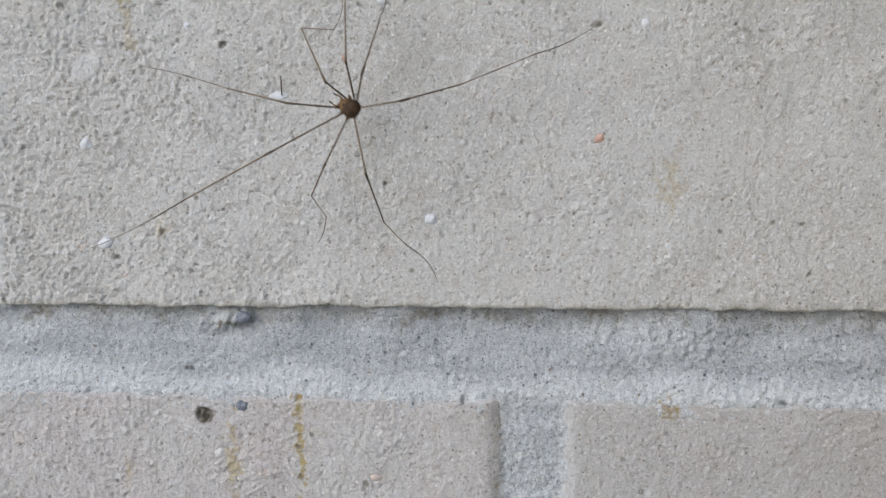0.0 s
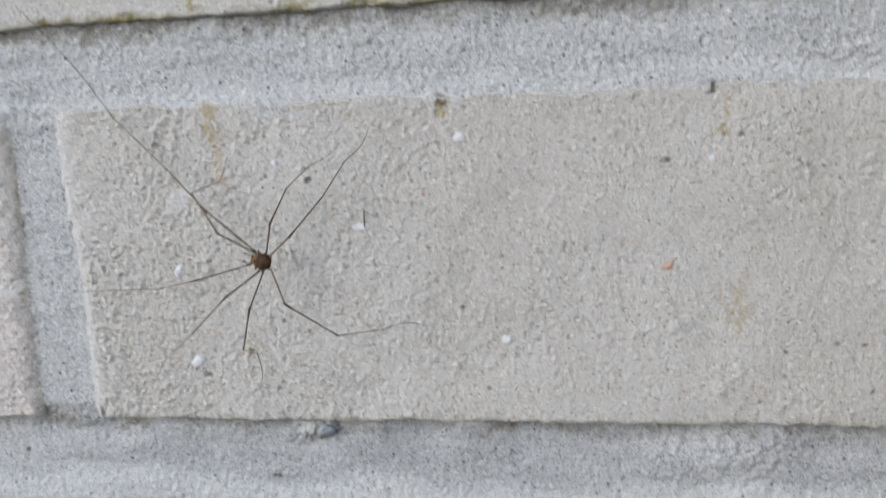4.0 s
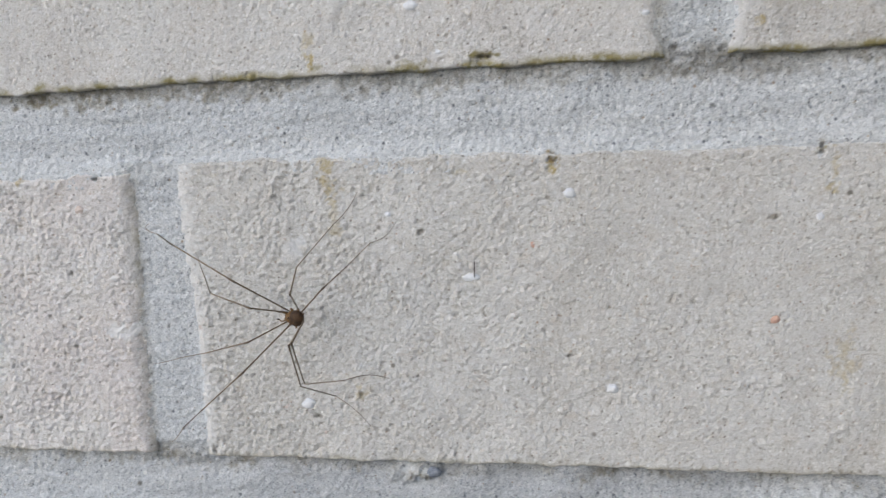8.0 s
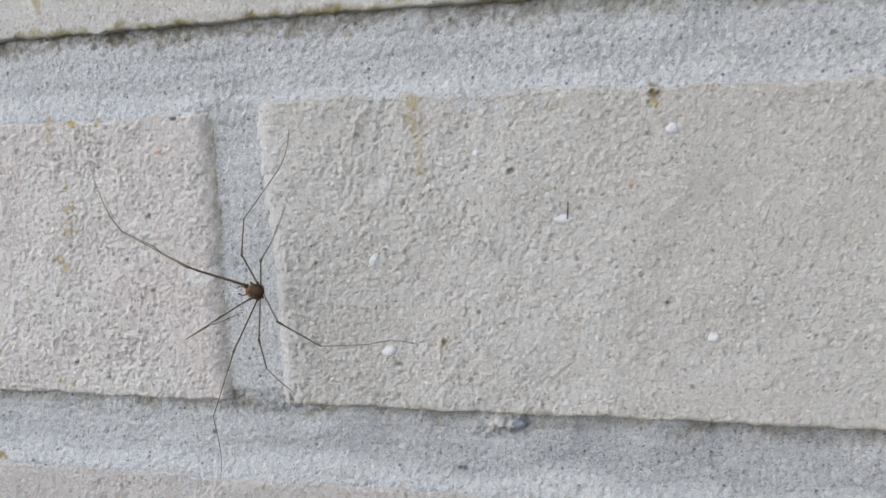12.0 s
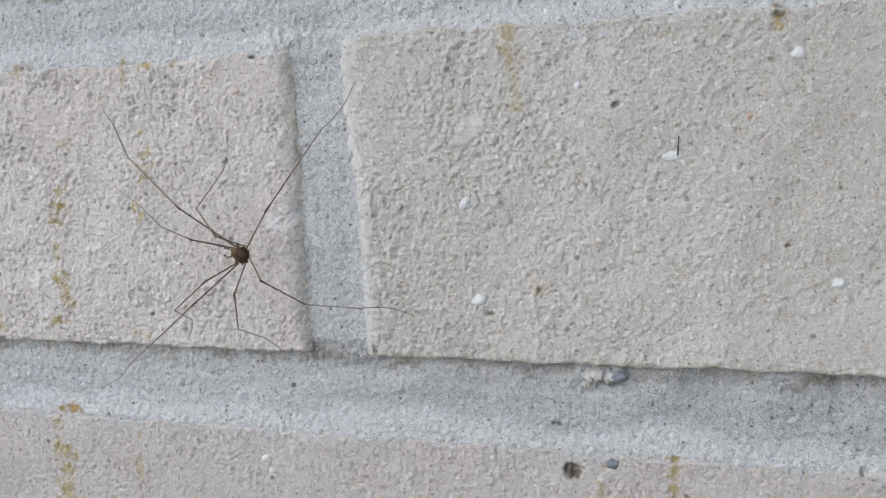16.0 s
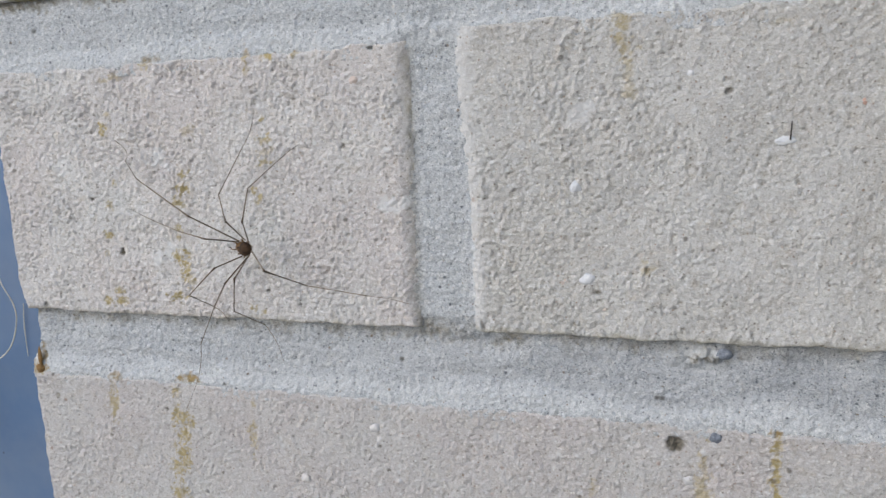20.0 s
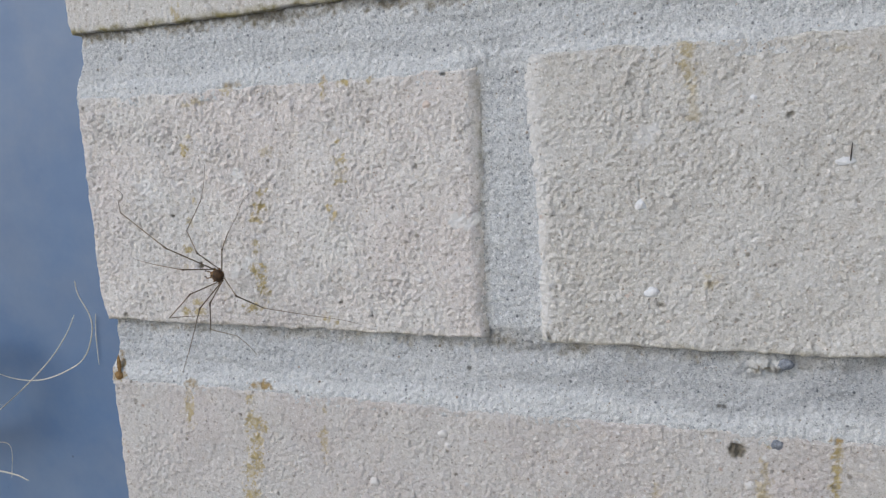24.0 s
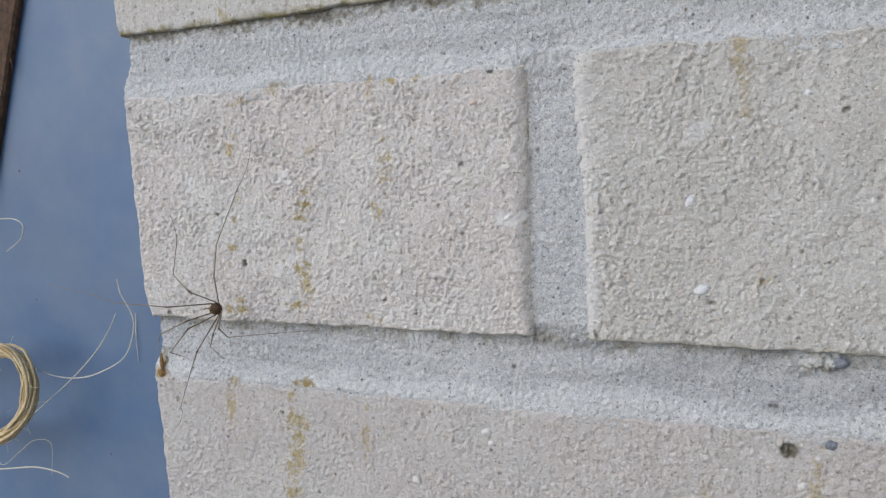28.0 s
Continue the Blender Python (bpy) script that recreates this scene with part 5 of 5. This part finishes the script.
stance("right_4", 15, (105.1, -12.6, 27.7), (106.6, -3.4, 35.5), (116.8, -12.3, 41.9), (125.9, -22.1, 47.6))
stance("right_4", 16, (105.0, -13.9, 28.6), (104.6, -3.1, 34.2), (114.7, -11.5, 41.6), (124.3, -20.2, 48.0))
stance("right_4", 17, (98.6, -17.4, 25.0), (92.9, -6.8, 27.0), (101.0, -17.8, 33.4), (96.2, -4.7, 37.7))
stance("right_4", 18, (84.9, -17.6, 22.3), (79.1, -8.7, 28.3), (89.3, -18.4, 33.7), (87.5, -5.7, 40.4))
stance("right_4", 19, (75.9, -15.9, 23.2), (72.7, -5.9, 29.5), (84.2, -13.0, 35.9), (87.6, -2.4, 45.1))
stance("right_4", 20, (76.6, -17.0, 23.7), (72.0, -7.2, 29.3), (83.1, -16.3, 33.8), (81.6, -2.4, 37.6))
stance("right_4", 21, (75.9, -16.4, 24.3), (72.0, -5.7, 28.5), (82.0, -15.4, 33.7), (84.6, -4.1, 42.4))
stance("right_4", 21.5, (67.7, -16.9, 24.3), (62.2, -7.1, 29.2), (73.7, -12.4, 37.3), (82.6, -22.0, 43.5))
stance("right_4", 23.5, (53.0, -15.0, 21.6), (49.5, -4.6, 26.8), (61.3, -6.2, 36.0), (69.6, -2.3, 47.2))
stance("right_4", 24, (51.2, -15.7, 21.0), (45.2, -5.3, 22.9), (55.3, -14.9, 28.5), (50.3, -1.9, 32.3))
stance("right_4", 25, (41.3, -17.0, 17.5), (34.1, -8.9, 23.0), (44.7, -16.2, 30.7), (39.3, -4.4, 37.1))
stance("right_4", 26, (28.2, -14.3, 15.7), (23.8, -6.0, 23.4), (35.2, -12.3, 30.7), (46.6, -16.3, 38.8))
stance("right_4", 27, (31.9, -14.0, 13.6), (28.4, -4.7, 20.8), (38.2, -10.2, 30.8), (47.4, -17.0, 39.6))
stance("right_4", 28, (35.6, -15.0, 14.1), (29.9, -6.1, 20.1), (37.3, -6.3, 33.1), (45.4, -10.7, 44.3))
stance("left_1", 0, (176.8, -14.8, 32.9), (164.9, -7.2, 36.0), (156.5, -3.8, 38.6), (149.7, -5.1, 40.1))
stance("left_1", 1, (173.5, -15.3, 36.5), (163.1, -5.6, 39.6), (154.8, -2.5, 42.5), (154.3, -9.6, 42.2))
stance("left_1", 2, (167.6, -16.5, 34.7), (156.2, -7.8, 36.6), (148.7, -2.5, 38.8), (148.6, -9.6, 38.8))
stance("left_1", 2.4, (161.5, -14.9, 29.7), (151.0, -5.4, 32.8), (157.6, -11.6, 35.4), (157.6, -4.8, 37.5))
stance("left_1", 3, (160.5, -15.4, 32.1), (149.8, -6.1, 34.8), (153.0, -14.7, 37.2), (149.2, -9.1, 39.1))
stance("left_1", 4, (145.3, -11.9, 28.5), (133.7, -3.9, 25.6), (124.5, -3.3, 25.3), (117.6, -4.5, 25.5))
stance("left_1", 4.5, (148.9, -16.5, 29.1), (136.7, -9.4, 26.3), (128.7, -4.8, 25.1), (121.7, -4.2, 24.6))
stance("left_1", 6.5, (136.1, -16.6, 27.2), (123.6, -10.1, 23.9), (121.7, -1.0, 22.8), (127.0, -4.9, 25.4))
stance("left_1", 7, (136.3, -16.4, 27.4), (124.3, -9.2, 23.5), (130.2, -15.6, 27.2), (128.6, -8.7, 26.8))
stance("left_1", 8, (133.9, -15.8, 27.2), (122.1, -8.4, 23.2), (114.3, -3.7, 20.9), (107.5, -2.5, 19.2))
stance("left_1", 9, (130.1, -16.2, 26.7), (119.5, -7.4, 22.4), (111.8, -2.5, 19.9), (105.2, -0.9, 17.7))
stance("left_1", 10, (126.2, -16.5, 24.8), (115.8, -7.3, 20.6), (109.6, -0.6, 18.3), (110.8, -7.5, 19.3))
stance("left_1", 11, (117.0, -16.4, 22.0), (105.5, -9.2, 16.8), (102.4, -0.4, 15.6), (109.0, -0.4, 18.2))
stance("left_1", 12, (113.2, -16.5, 20.8), (102.1, -9.3, 14.9), (109.5, -13.7, 18.6), (112.7, -7.5, 19.7))
stance("left_1", 12.5, (112.8, -16.5, 20.7), (101.8, -9.1, 14.6), (109.7, -12.4, 18.7), (112.2, -5.8, 19.4))
stance("left_1", 14.5, (98.5, -15.9, 14.0), (88.1, -7.7, 8.1), (82.9, -1.2, 3.8), (88.2, -5.5, 5.8))
stance("left_1", 15, (94.1, -15.9, 13.1), (83.8, -7.8, 6.8), (90.0, -14.7, 8.4), (87.0, -8.4, 7.0))
stance("left_1", 16, (94.2, -16.5, 17.1), (83.1, -10.3, 10.2), (80.8, -2.1, 6.3), (83.7, -8.1, 4.0))
stance("left_1", 17, (90.1, -16.6, 16.8), (78.5, -10.7, 10.4), (74.6, -2.6, 7.5), (80.2, -6.8, 9.1))
stance("left_1", 18, (77.8, -16.1, 12.0), (67.1, -8.7, 5.5), (61.8, -2.6, 0.8), (67.5, -6.8, 1.1))
stance("left_1", 19, (67.6, -16.2, 11.1), (57.7, -8.9, 3.4), (66.0, -13.2, 4.6), (65.5, -6.5, 2.3))
stance("left_1", 20, (69.3, -16.6, 14.8), (58.2, -10.6, 7.6), (58.0, -2.4, 3.1), (63.7, -6.2, 1.6))
stance("left_1", 21, (67.5, -16.4, 13.7), (56.6, -10.0, 6.6), (54.1, -1.8, 2.6), (60.2, -5.5, 1.9))
stance("left_1", 21.5, (60.2, -15.9, 11.7), (48.2, -11.6, 4.7), (40.6, -8.3, 0.3), (34.9, -8.2, -4.0))
stance("left_1", 23.5, (43.7, -16.5, 11.0), (32.7, -10.4, 3.8), (30.6, -1.4, 2.2), (37.3, -3.2, 3.3))
stance("left_1", 24, (42.7, -16.5, 11.4), (31.5, -10.9, 4.1), (29.6, -1.9, 2.1), (36.5, -3.3, 2.9))
stance("left_1", 25, (34.8, -16.0, 5.9), (23.4, -11.8, -2.0), (16.5, -6.7, -5.9), (11.5, -3.2, -9.5))
stance("left_1", 26, (23.1, -15.3, 0.6), (13.7, -8.3, -8.0), (7.0, -1.7, -7.9), (1.7, 3.0, -8.0))
stance("left_1", 27, (20.6, -14.8, -2.2), (10.6, -7.0, -9.2), (19.1, -10.9, -8.0), (17.3, -4.6, -10.7))
stance("left_1", 28, (28.4, -16.5, 2.1), (17.5, -11.1, -5.8), (13.5, -3.3, -9.2), (19.8, -6.6, -9.3))
stance("left_2", 0, (173.9, -14.5, 26.1), (157.3, -8.0, 19.0), (159.3, -22.3, 17.0), (141.8, -10.2, 11.3))
stance("left_2", 0.8, (176.6, -18.5, 29.8), (160.6, -10.1, 23.3), (150.0, -1.2, 19.0), (152.0, -22.5, 13.7))
stance("left_2", 1.2, (173.8, -18.5, 31.6), (157.0, -10.1, 27.5), (145.8, -1.2, 24.8), (147.1, -22.5, 19.3))
stance("left_2", 1.6, (170.6, -18.5, 33.1), (153.8, -10.1, 29.0), (142.6, -1.2, 26.3), (143.9, -22.5, 20.8))
stance("left_2", 2, (168.0, -19.0, 30.8), (154.4, -5.6, 29.0), (153.2, -19.7, 26.0), (135.0, -7.5, 24.4))
stance("left_2", 2.4, (162.2, -18.1, 24.7), (144.9, -12.3, 18.7), (131.9, -6.6, 15.9), (140.0, -27.0, 15.6))
stance("left_2", 3, (155.5, -12.9, 25.9), (138.6, -5.4, 20.0), (139.6, -19.9, 19.2), (122.1, -7.5, 14.3))
stance("left_2", 4, (153.7, -19.7, 27.3), (141.3, -7.6, 18.4), (130.8, -0.6, 10.6), (138.3, -21.1, 13.0))
stance("left_2", 4.5, (151.0, -19.5, 25.7), (139.9, -5.9, 17.3), (144.4, -19.6, 17.8), (132.2, -4.1, 8.0))
stance("left_2", 6.5, (136.6, -18.3, 20.7), (125.7, -11.3, 6.5), (118.3, -2.5, -2.4), (128.7, -21.3, 2.4))
stance("left_2", 7, (136.5, -18.7, 21.9), (124.3, -11.6, 8.9), (115.7, -2.8, 1.2), (124.6, -22.1, 7.0))
stance("left_2", 8, (133.5, -17.7, 22.5), (120.2, -8.5, 12.1), (124.7, -22.1, 14.5), (112.2, -6.4, 5.4))
stance("left_2", 9, (130.8, -19.2, 23.8), (117.8, -8.1, 15.1), (121.7, -21.9, 17.0), (108.7, -6.1, 8.9))
stance("left_2", 10, (126.5, -19.4, 21.9), (112.0, -10.5, 12.9), (102.0, -1.6, 7.5), (111.2, -21.0, 12.5))
stance("left_2", 11, (121.7, -19.1, 18.8), (111.6, -5.5, 9.7), (118.2, -18.3, 11.0), (107.3, -5.8, -3.5))
stance("left_2", 12, (116.5, -18.3, 15.7), (106.8, -4.2, 7.0), (111.3, -17.5, 3.6), (104.7, -5.8, -13.9))
stance("left_2", 12.5, (116.6, -18.6, 16.4), (106.7, -5.8, 6.2), (112.4, -18.9, 3.9), (103.0, -5.8, -11.1))
stance("left_2", 14.5, (98.6, -17.9, 10.3), (86.7, -6.1, 0.9), (92.7, -19.3, 0.9), (78.9, -5.6, -9.4))
stance("left_2", 15, (95.2, -18.8, 11.0), (81.3, -9.0, 2.0), (70.7, -1.7, -4.8), (81.6, -20.5, -1.6))
stance("left_2", 16, (93.5, -19.0, 13.9), (78.7, -11.5, 4.2), (67.6, -5.6, -2.9), (78.2, -24.6, 0.4))
stance("left_2", 17, (96.0, -19.0, 16.4), (84.5, -7.2, 6.5), (91.5, -19.8, 5.8), (79.2, -5.9, -6.0))
stance("left_2", 18, (84.1, -18.7, 11.8), (72.5, -7.3, 1.5), (68.7, -5.5, -12.4), (83.4, -21.8, -14.2))
stance("left_2", 19, (74.4, -17.5, 8.9), (63.8, -4.4, -0.3), (72.5, -14.9, -5.4), (65.1, -2.0, -21.6))
stance("left_2", 20, (73.3, -19.0, 12.7), (61.2, -6.7, 4.3), (52.7, -1.4, -6.2), (62.2, -20.0, -13.1))
stance("left_2", 21, (71.1, -18.7, 10.9), (59.0, -6.5, 2.3), (50.2, -1.6, -8.0), (59.2, -21.4, -11.3))
stance("left_2", 21.5, (65.9, -19.0, 12.2), (53.1, -7.0, 4.4), (44.0, -3.8, -6.4), (54.9, -22.9, -7.3))
stance("left_2", 23.5, (47.7, -19.1, 9.6), (33.7, -9.5, 0.5), (23.2, -5.6, -8.7), (33.2, -25.1, -10.6))
stance("left_2", 24, (46.8, -18.8, 9.1), (34.7, -6.4, 0.7), (42.6, -18.5, -0.6), (28.8, -5.1, -11.3))
stance("left_2", 25, (41.7, -17.8, 4.7), (30.1, -5.2, -4.0), (25.6, -0.6, -17.0), (41.4, -14.9, -22.6))
stance("left_2", 26, (27.1, -17.7, 0.8), (14.7, -6.7, -8.8), (10.0, -3.9, -22.3), (24.8, -20.0, -24.3))
stance("left_2", 27, (30.4, -17.7, -0.7), (18.8, -6.5, -11.3), (12.7, -2.3, -23.7), (26.7, -18.5, -28.9))
stance("left_2", 28, (32.0, -18.3, -2.2), (19.6, -7.3, -12.0), (11.5, -2.9, -23.2), (24.5, -20.5, -21.4))
stance("left_3", 0, (181.7, -14.1, 24.2), (176.8, -5.2, 19.1), (181.7, -14.5, 16.4), (178.1, -6.7, 11.7))
stance("left_3", 1, (179.4, -15.6, 29.8), (175.1, -7.5, 23.2), (181.1, -15.4, 18.9), (178.6, -9.3, 11.8))
stance("left_3", 2, (170.4, -12.5, 27.2), (169.2, -3.7, 20.2), (177.7, -10.1, 18.8), (182.8, -1.8, 17.9))
stance("left_3", 2.4, (169.1, -14.1, 21.5), (167.5, -5.5, 14.4), (176.4, -11.6, 15.2), (178.1, -2.0, 14.6))
stance("left_3", 3, (166.0, -14.8, 24.5), (161.0, -7.9, 16.8), (167.2, -16.6, 15.6), (168.3, -7.5, 11.9))
stance("left_3", 4, (155.5, -15.6, 24.6), (151.1, -9.6, 15.6), (157.2, -18.2, 18.0), (154.8, -11.3, 10.9))
stance("left_3", 4.5, (154.1, -15.7, 24.6), (150.1, -9.7, 15.5), (156.3, -18.2, 17.9), (154.3, -10.4, 11.9))
stance("left_3", 6.5, (142.4, -15.6, 22.4), (140.6, -8.9, 13.5), (150.3, -13.2, 15.5), (152.1, -6.1, 9.0))
stance("left_3", 7, (142.9, -16.3, 24.1), (140.9, -9.9, 15.0), (145.2, -0.8, 11.0), (152.4, -7.3, 9.8))
stance("left_3", 8, (141.5, -16.7, 26.9), (140.6, -10.3, 17.7), (144.0, -1.2, 12.9), (151.8, -5.6, 8.8))
stance("left_3", 9, (138.3, -15.4, 23.6), (138.2, -8.1, 15.0), (147.7, -13.1, 15.1), (151.0, -6.0, 9.2))
stance("left_3", 10, (132.7, -15.2, 20.4), (132.2, -7.7, 11.9), (140.8, -14.2, 12.9), (142.8, -7.7, 5.9))
stance("left_3", 11, (126.0, -13.6, 17.8), (127.0, -5.1, 10.5), (136.9, -9.2, 11.4), (141.3, -3.9, 4.4))
stance("left_3", 12, (119.3, -14.8, 16.8), (116.5, -7.1, 9.0), (123.1, -15.7, 9.7), (121.7, -7.4, 4.6))
stance("left_3", 12.5, (119.0, -14.9, 16.9), (117.0, -7.7, 8.4), (125.2, -14.5, 6.3), (126.3, -7.5, -0.5))
stance("left_3", 14.5, (106.5, -14.9, 14.5), (110.2, -7.1, 7.3), (119.1, -13.3, 7.4), (121.0, -4.9, 2.8))
stance("left_3", 15, (103.1, -14.8, 14.1), (100.2, -5.4, 8.5), (108.3, -12.5, 8.7), (107.0, -3.7, 4.7))
stance("left_3", 16, (99.1, -15.8, 15.0), (95.2, -9.2, 6.7), (104.0, -15.4, 7.2), (103.1, -7.1, 2.0))
stance("left_3", 17, (94.7, -16.3, 15.7), (89.9, -9.6, 7.9), (98.0, -16.7, 8.9), (98.0, -7.7, 5.0))
stance("left_3", 18, (84.7, -15.4, 12.1), (82.3, -6.9, 5.0), (91.0, -13.2, 6.0), (91.7, -4.1, 2.5))
stance("left_3", 19, (73.8, -14.5, 9.2), (68.6, -6.0, 3.9), (76.8, -13.1, 4.5), (74.7, -4.3, 0.7))
stance("left_3", 20, (73.3, -16.0, 12.9), (68.4, -10.3, 4.5), (69.5, -1.0, -0.9), (75.8, -5.2, -7.1))
stance("left_3", 21, (73.1, -15.4, 12.2), (69.4, -8.6, 3.9), (78.6, -13.8, 1.6), (77.4, -8.0, -6.2))
stance("left_3", 21.5, (68.0, -14.2, 9.9), (65.1, -6.7, 2.0), (74.9, -11.0, 0.8), (75.9, -5.9, -7.5))
stance("left_3", 23.5, (48.8, -15.3, 8.5), (44.0, -9.6, -0.0), (41.4, -0.6, -5.3), (49.7, -5.7, -6.3))
stance("left_3", 24, (47.1, -15.7, 9.6), (41.8, -9.9, 1.4), (51.7, -14.2, 1.9), (51.7, -7.1, -4.8))
stance("left_3", 25, (41.5, -15.3, 7.5), (37.3, -8.3, -0.2), (48.0, -9.1, 0.1), (47.4, -1.4, -5.8))
stance("left_3", 26, (29.7, -12.5, 1.0), (28.2, -3.3, -5.4), (38.7, -0.8, -4.1), (48.2, -2.2, -5.8))
stance("left_3", 27, (31.9, -14.1, 1.3), (28.5, -6.4, -6.1), (39.2, -5.6, -5.0), (48.6, -2.8, -4.9))
stance("left_3", 28, (34.3, -15.3, 1.1), (27.3, -8.5, -4.7), (35.2, -15.7, -3.4), (31.1, -7.8, -7.4))
stance("left_4", 0, (188.1, -15.9, 22.6), (188.8, -6.5, 14.8), (194.4, -20.3, 13.0), (197.4, -8.1, 5.6))
stance("left_4", 0.5, (185.9, -15.9, 25.6), (187.6, -6.5, 17.2), (193.6, -20.3, 14.6), (197.0, -8.1, 6.8))
stance("left_4", 1, (179.9, -18.6, 29.2), (175.5, -8.8, 22.4), (182.2, -21.6, 18.2), (182.0, -8.2, 12.6))
stance("left_4", 2, (173.6, -16.3, 27.6), (176.3, -9.7, 17.8), (183.1, -22.9, 16.0), (179.0, -9.6, 12.0))
stance("left_4", 2.4, (172.5, -16.8, 21.2), (175.0, -9.0, 12.1), (182.4, -21.6, 15.6), (179.4, -7.9, 12.0))
stance("left_4", 3, (171.0, -17.9, 25.4), (173.9, -11.3, 15.4), (182.8, -22.7, 19.9), (186.1, -8.6, 18.4))
stance("left_4", 4, (161.8, -17.2, 25.7), (167.9, -9.3, 18.2), (177.8, -19.8, 22.1), (182.7, -6.2, 19.1))
stance("left_4", 4.5, (160.6, -16.9, 25.9), (166.6, -8.3, 19.1), (177.6, -17.9, 22.4), (184.8, -5.5, 19.4))
stance("left_4", 6.5, (144.1, -18.4, 22.9), (145.5, -10.4, 13.8), (155.4, -19.5, 20.5), (157.1, -5.4, 17.6))
stance("left_4", 7, (144.5, -19.0, 24.8), (145.6, -11.5, 15.2), (154.6, -21.5, 21.7), (155.9, -7.6, 18.1))
stance("left_4", 8, (143.0, -19.3, 28.0), (141.9, -11.7, 18.5), (152.3, -21.7, 22.7), (156.3, -8.3, 18.8))
stance("left_4", 9, (140.4, -18.4, 25.8), (143.2, -10.8, 16.7), (151.5, -22.2, 21.7), (153.2, -8.2, 18.4))
stance("left_4", 10, (137.8, -16.9, 22.4), (143.0, -8.8, 14.9), (152.4, -19.2, 20.2), (155.6, -5.3, 17.7))
stance("left_4", 11, (128.5, -16.9, 20.2), (131.8, -7.9, 12.7), (145.0, -14.9, 13.9), (151.5, -2.7, 9.5))
stance("left_4", 12, (124.1, -17.2, 20.5), (127.6, -7.7, 13.7), (139.2, -16.6, 16.8), (144.5, -3.6, 13.3))
stance("left_4", 12.5, (123.9, -17.0, 19.8), (126.9, -6.9, 13.7), (139.1, -15.2, 16.4), (144.5, -2.3, 12.9))
stance("left_4", 14.5, (109.6, -16.2, 13.9), (110.2, -6.1, 7.0), (122.2, -14.3, 10.9), (125.5, -0.5, 8.1))
stance("left_4", 15, (105.8, -16.6, 14.7), (109.8, -6.9, 8.4), (121.9, -15.2, 11.3), (126.1, -1.7, 8.3))
stance("left_4", 16, (104.9, -17.0, 17.5), (107.6, -7.0, 11.1), (120.6, -14.2, 12.5), (126.0, -1.5, 8.2))
stance("left_4", 17, (100.7, -17.2, 17.3), (103.0, -6.9, 11.2), (116.0, -14.2, 13.0), (121.8, -1.4, 9.5))
stance("left_4", 18, (87.0, -17.5, 12.1), (84.1, -8.2, 4.7), (95.7, -17.3, 7.3), (94.0, -3.7, 2.7))
stance("left_4", 19, (78.8, -16.0, 12.1), (81.1, -5.6, 6.1), (95.2, -10.2, 8.1), (108.0, -16.8, 9.7))
stance("left_4", 20, (80.0, -16.4, 14.5), (82.8, -5.7, 9.3), (97.4, -9.0, 8.5), (109.1, -17.5, 9.5))
stance("left_4", 21, (78.9, -16.2, 14.9), (78.6, -4.8, 10.5), (93.3, -7.5, 8.9), (106.3, -14.0, 8.9))
stance("left_4", 21.5, (71.5, -16.8, 12.7), (68.6, -6.2, 7.3), (81.1, -14.5, 8.5), (83.0, -0.8, 4.1))
stance("left_4", 23.5, (54.6, -16.1, 10.8), (54.6, -5.7, 4.5), (69.2, -9.2, 4.6), (82.4, -15.0, 5.6))
stance("left_4", 24, (53.7, -15.7, 11.2), (53.1, -4.8, 5.7), (67.9, -7.4, 5.1), (81.3, -12.8, 5.3))
stance("left_4", 25, (46.2, -16.5, 10.9), (41.3, -6.3, 6.4), (53.8, -14.5, 6.9), (52.1, -1.2, 1.4))
stance("left_4", 26, (32.4, -15.3, 5.0), (33.3, -4.9, -1.3), (46.6, -11.2, 1.1), (59.6, -17.3, 3.6))
stance("left_4", 27, (34.0, -16.2, 2.4), (31.4, -5.8, -3.4), (45.6, -9.7, -0.5), (59.3, -13.1, 2.4))
stance("left_4", 28, (37.4, -17.1, 3.0), (32.0, -7.5, -2.3), (46.8, -8.9, -0.0), (60.7, -12.3, 2.3))

def between(rows, t):
    """The values of rows (seconds, list) at t, glided from row to row."""
    for (t0, a), (t1, b) in zip(rows, rows[1:]):
        if t <= t1:
            u = min(1.0, max(0.0, (t - t0) / (t1 - t0)))
            return [p + (q - p) * u for p, q in zip(a, b)]
    return rows[-1][1]


def motions():
    times = [i * 0.2 for i in range(141)]
    root_at = {}
    for t in times:
        x, z, h = between(BODY, t)
        root_at[t] = pose(x, -BODY_OFF, z, 0, h, 0)
    walk(HARVESTMAN, [(t, root_at[t]) for t in times])
    for leg, rows in STANCES.items():
        made = {name: [] for name in SEGMENTS}
        for t in times:
            start = root_at[t].translation
            joints = between(rows, t)
            out = joints[0] - start
            out.y = 0
            start = start + out.normalized() * 0.0017
            back = root_at[t].inverted()
            for name, length, goal in zip(SEGMENTS, LENGTHS[leg[-1]], joints):
                way = (goal - start).normalized()
                m = Matrix.Translation(start) @ Vector((0, -1, 0)).rotation_difference(way).to_matrix().to_4x4()
                made[name].append((t, back @ m))
                start = start + way * length
        for name in SEGMENTS:
            walk(LEGS[leg, name], made[name])


motions()
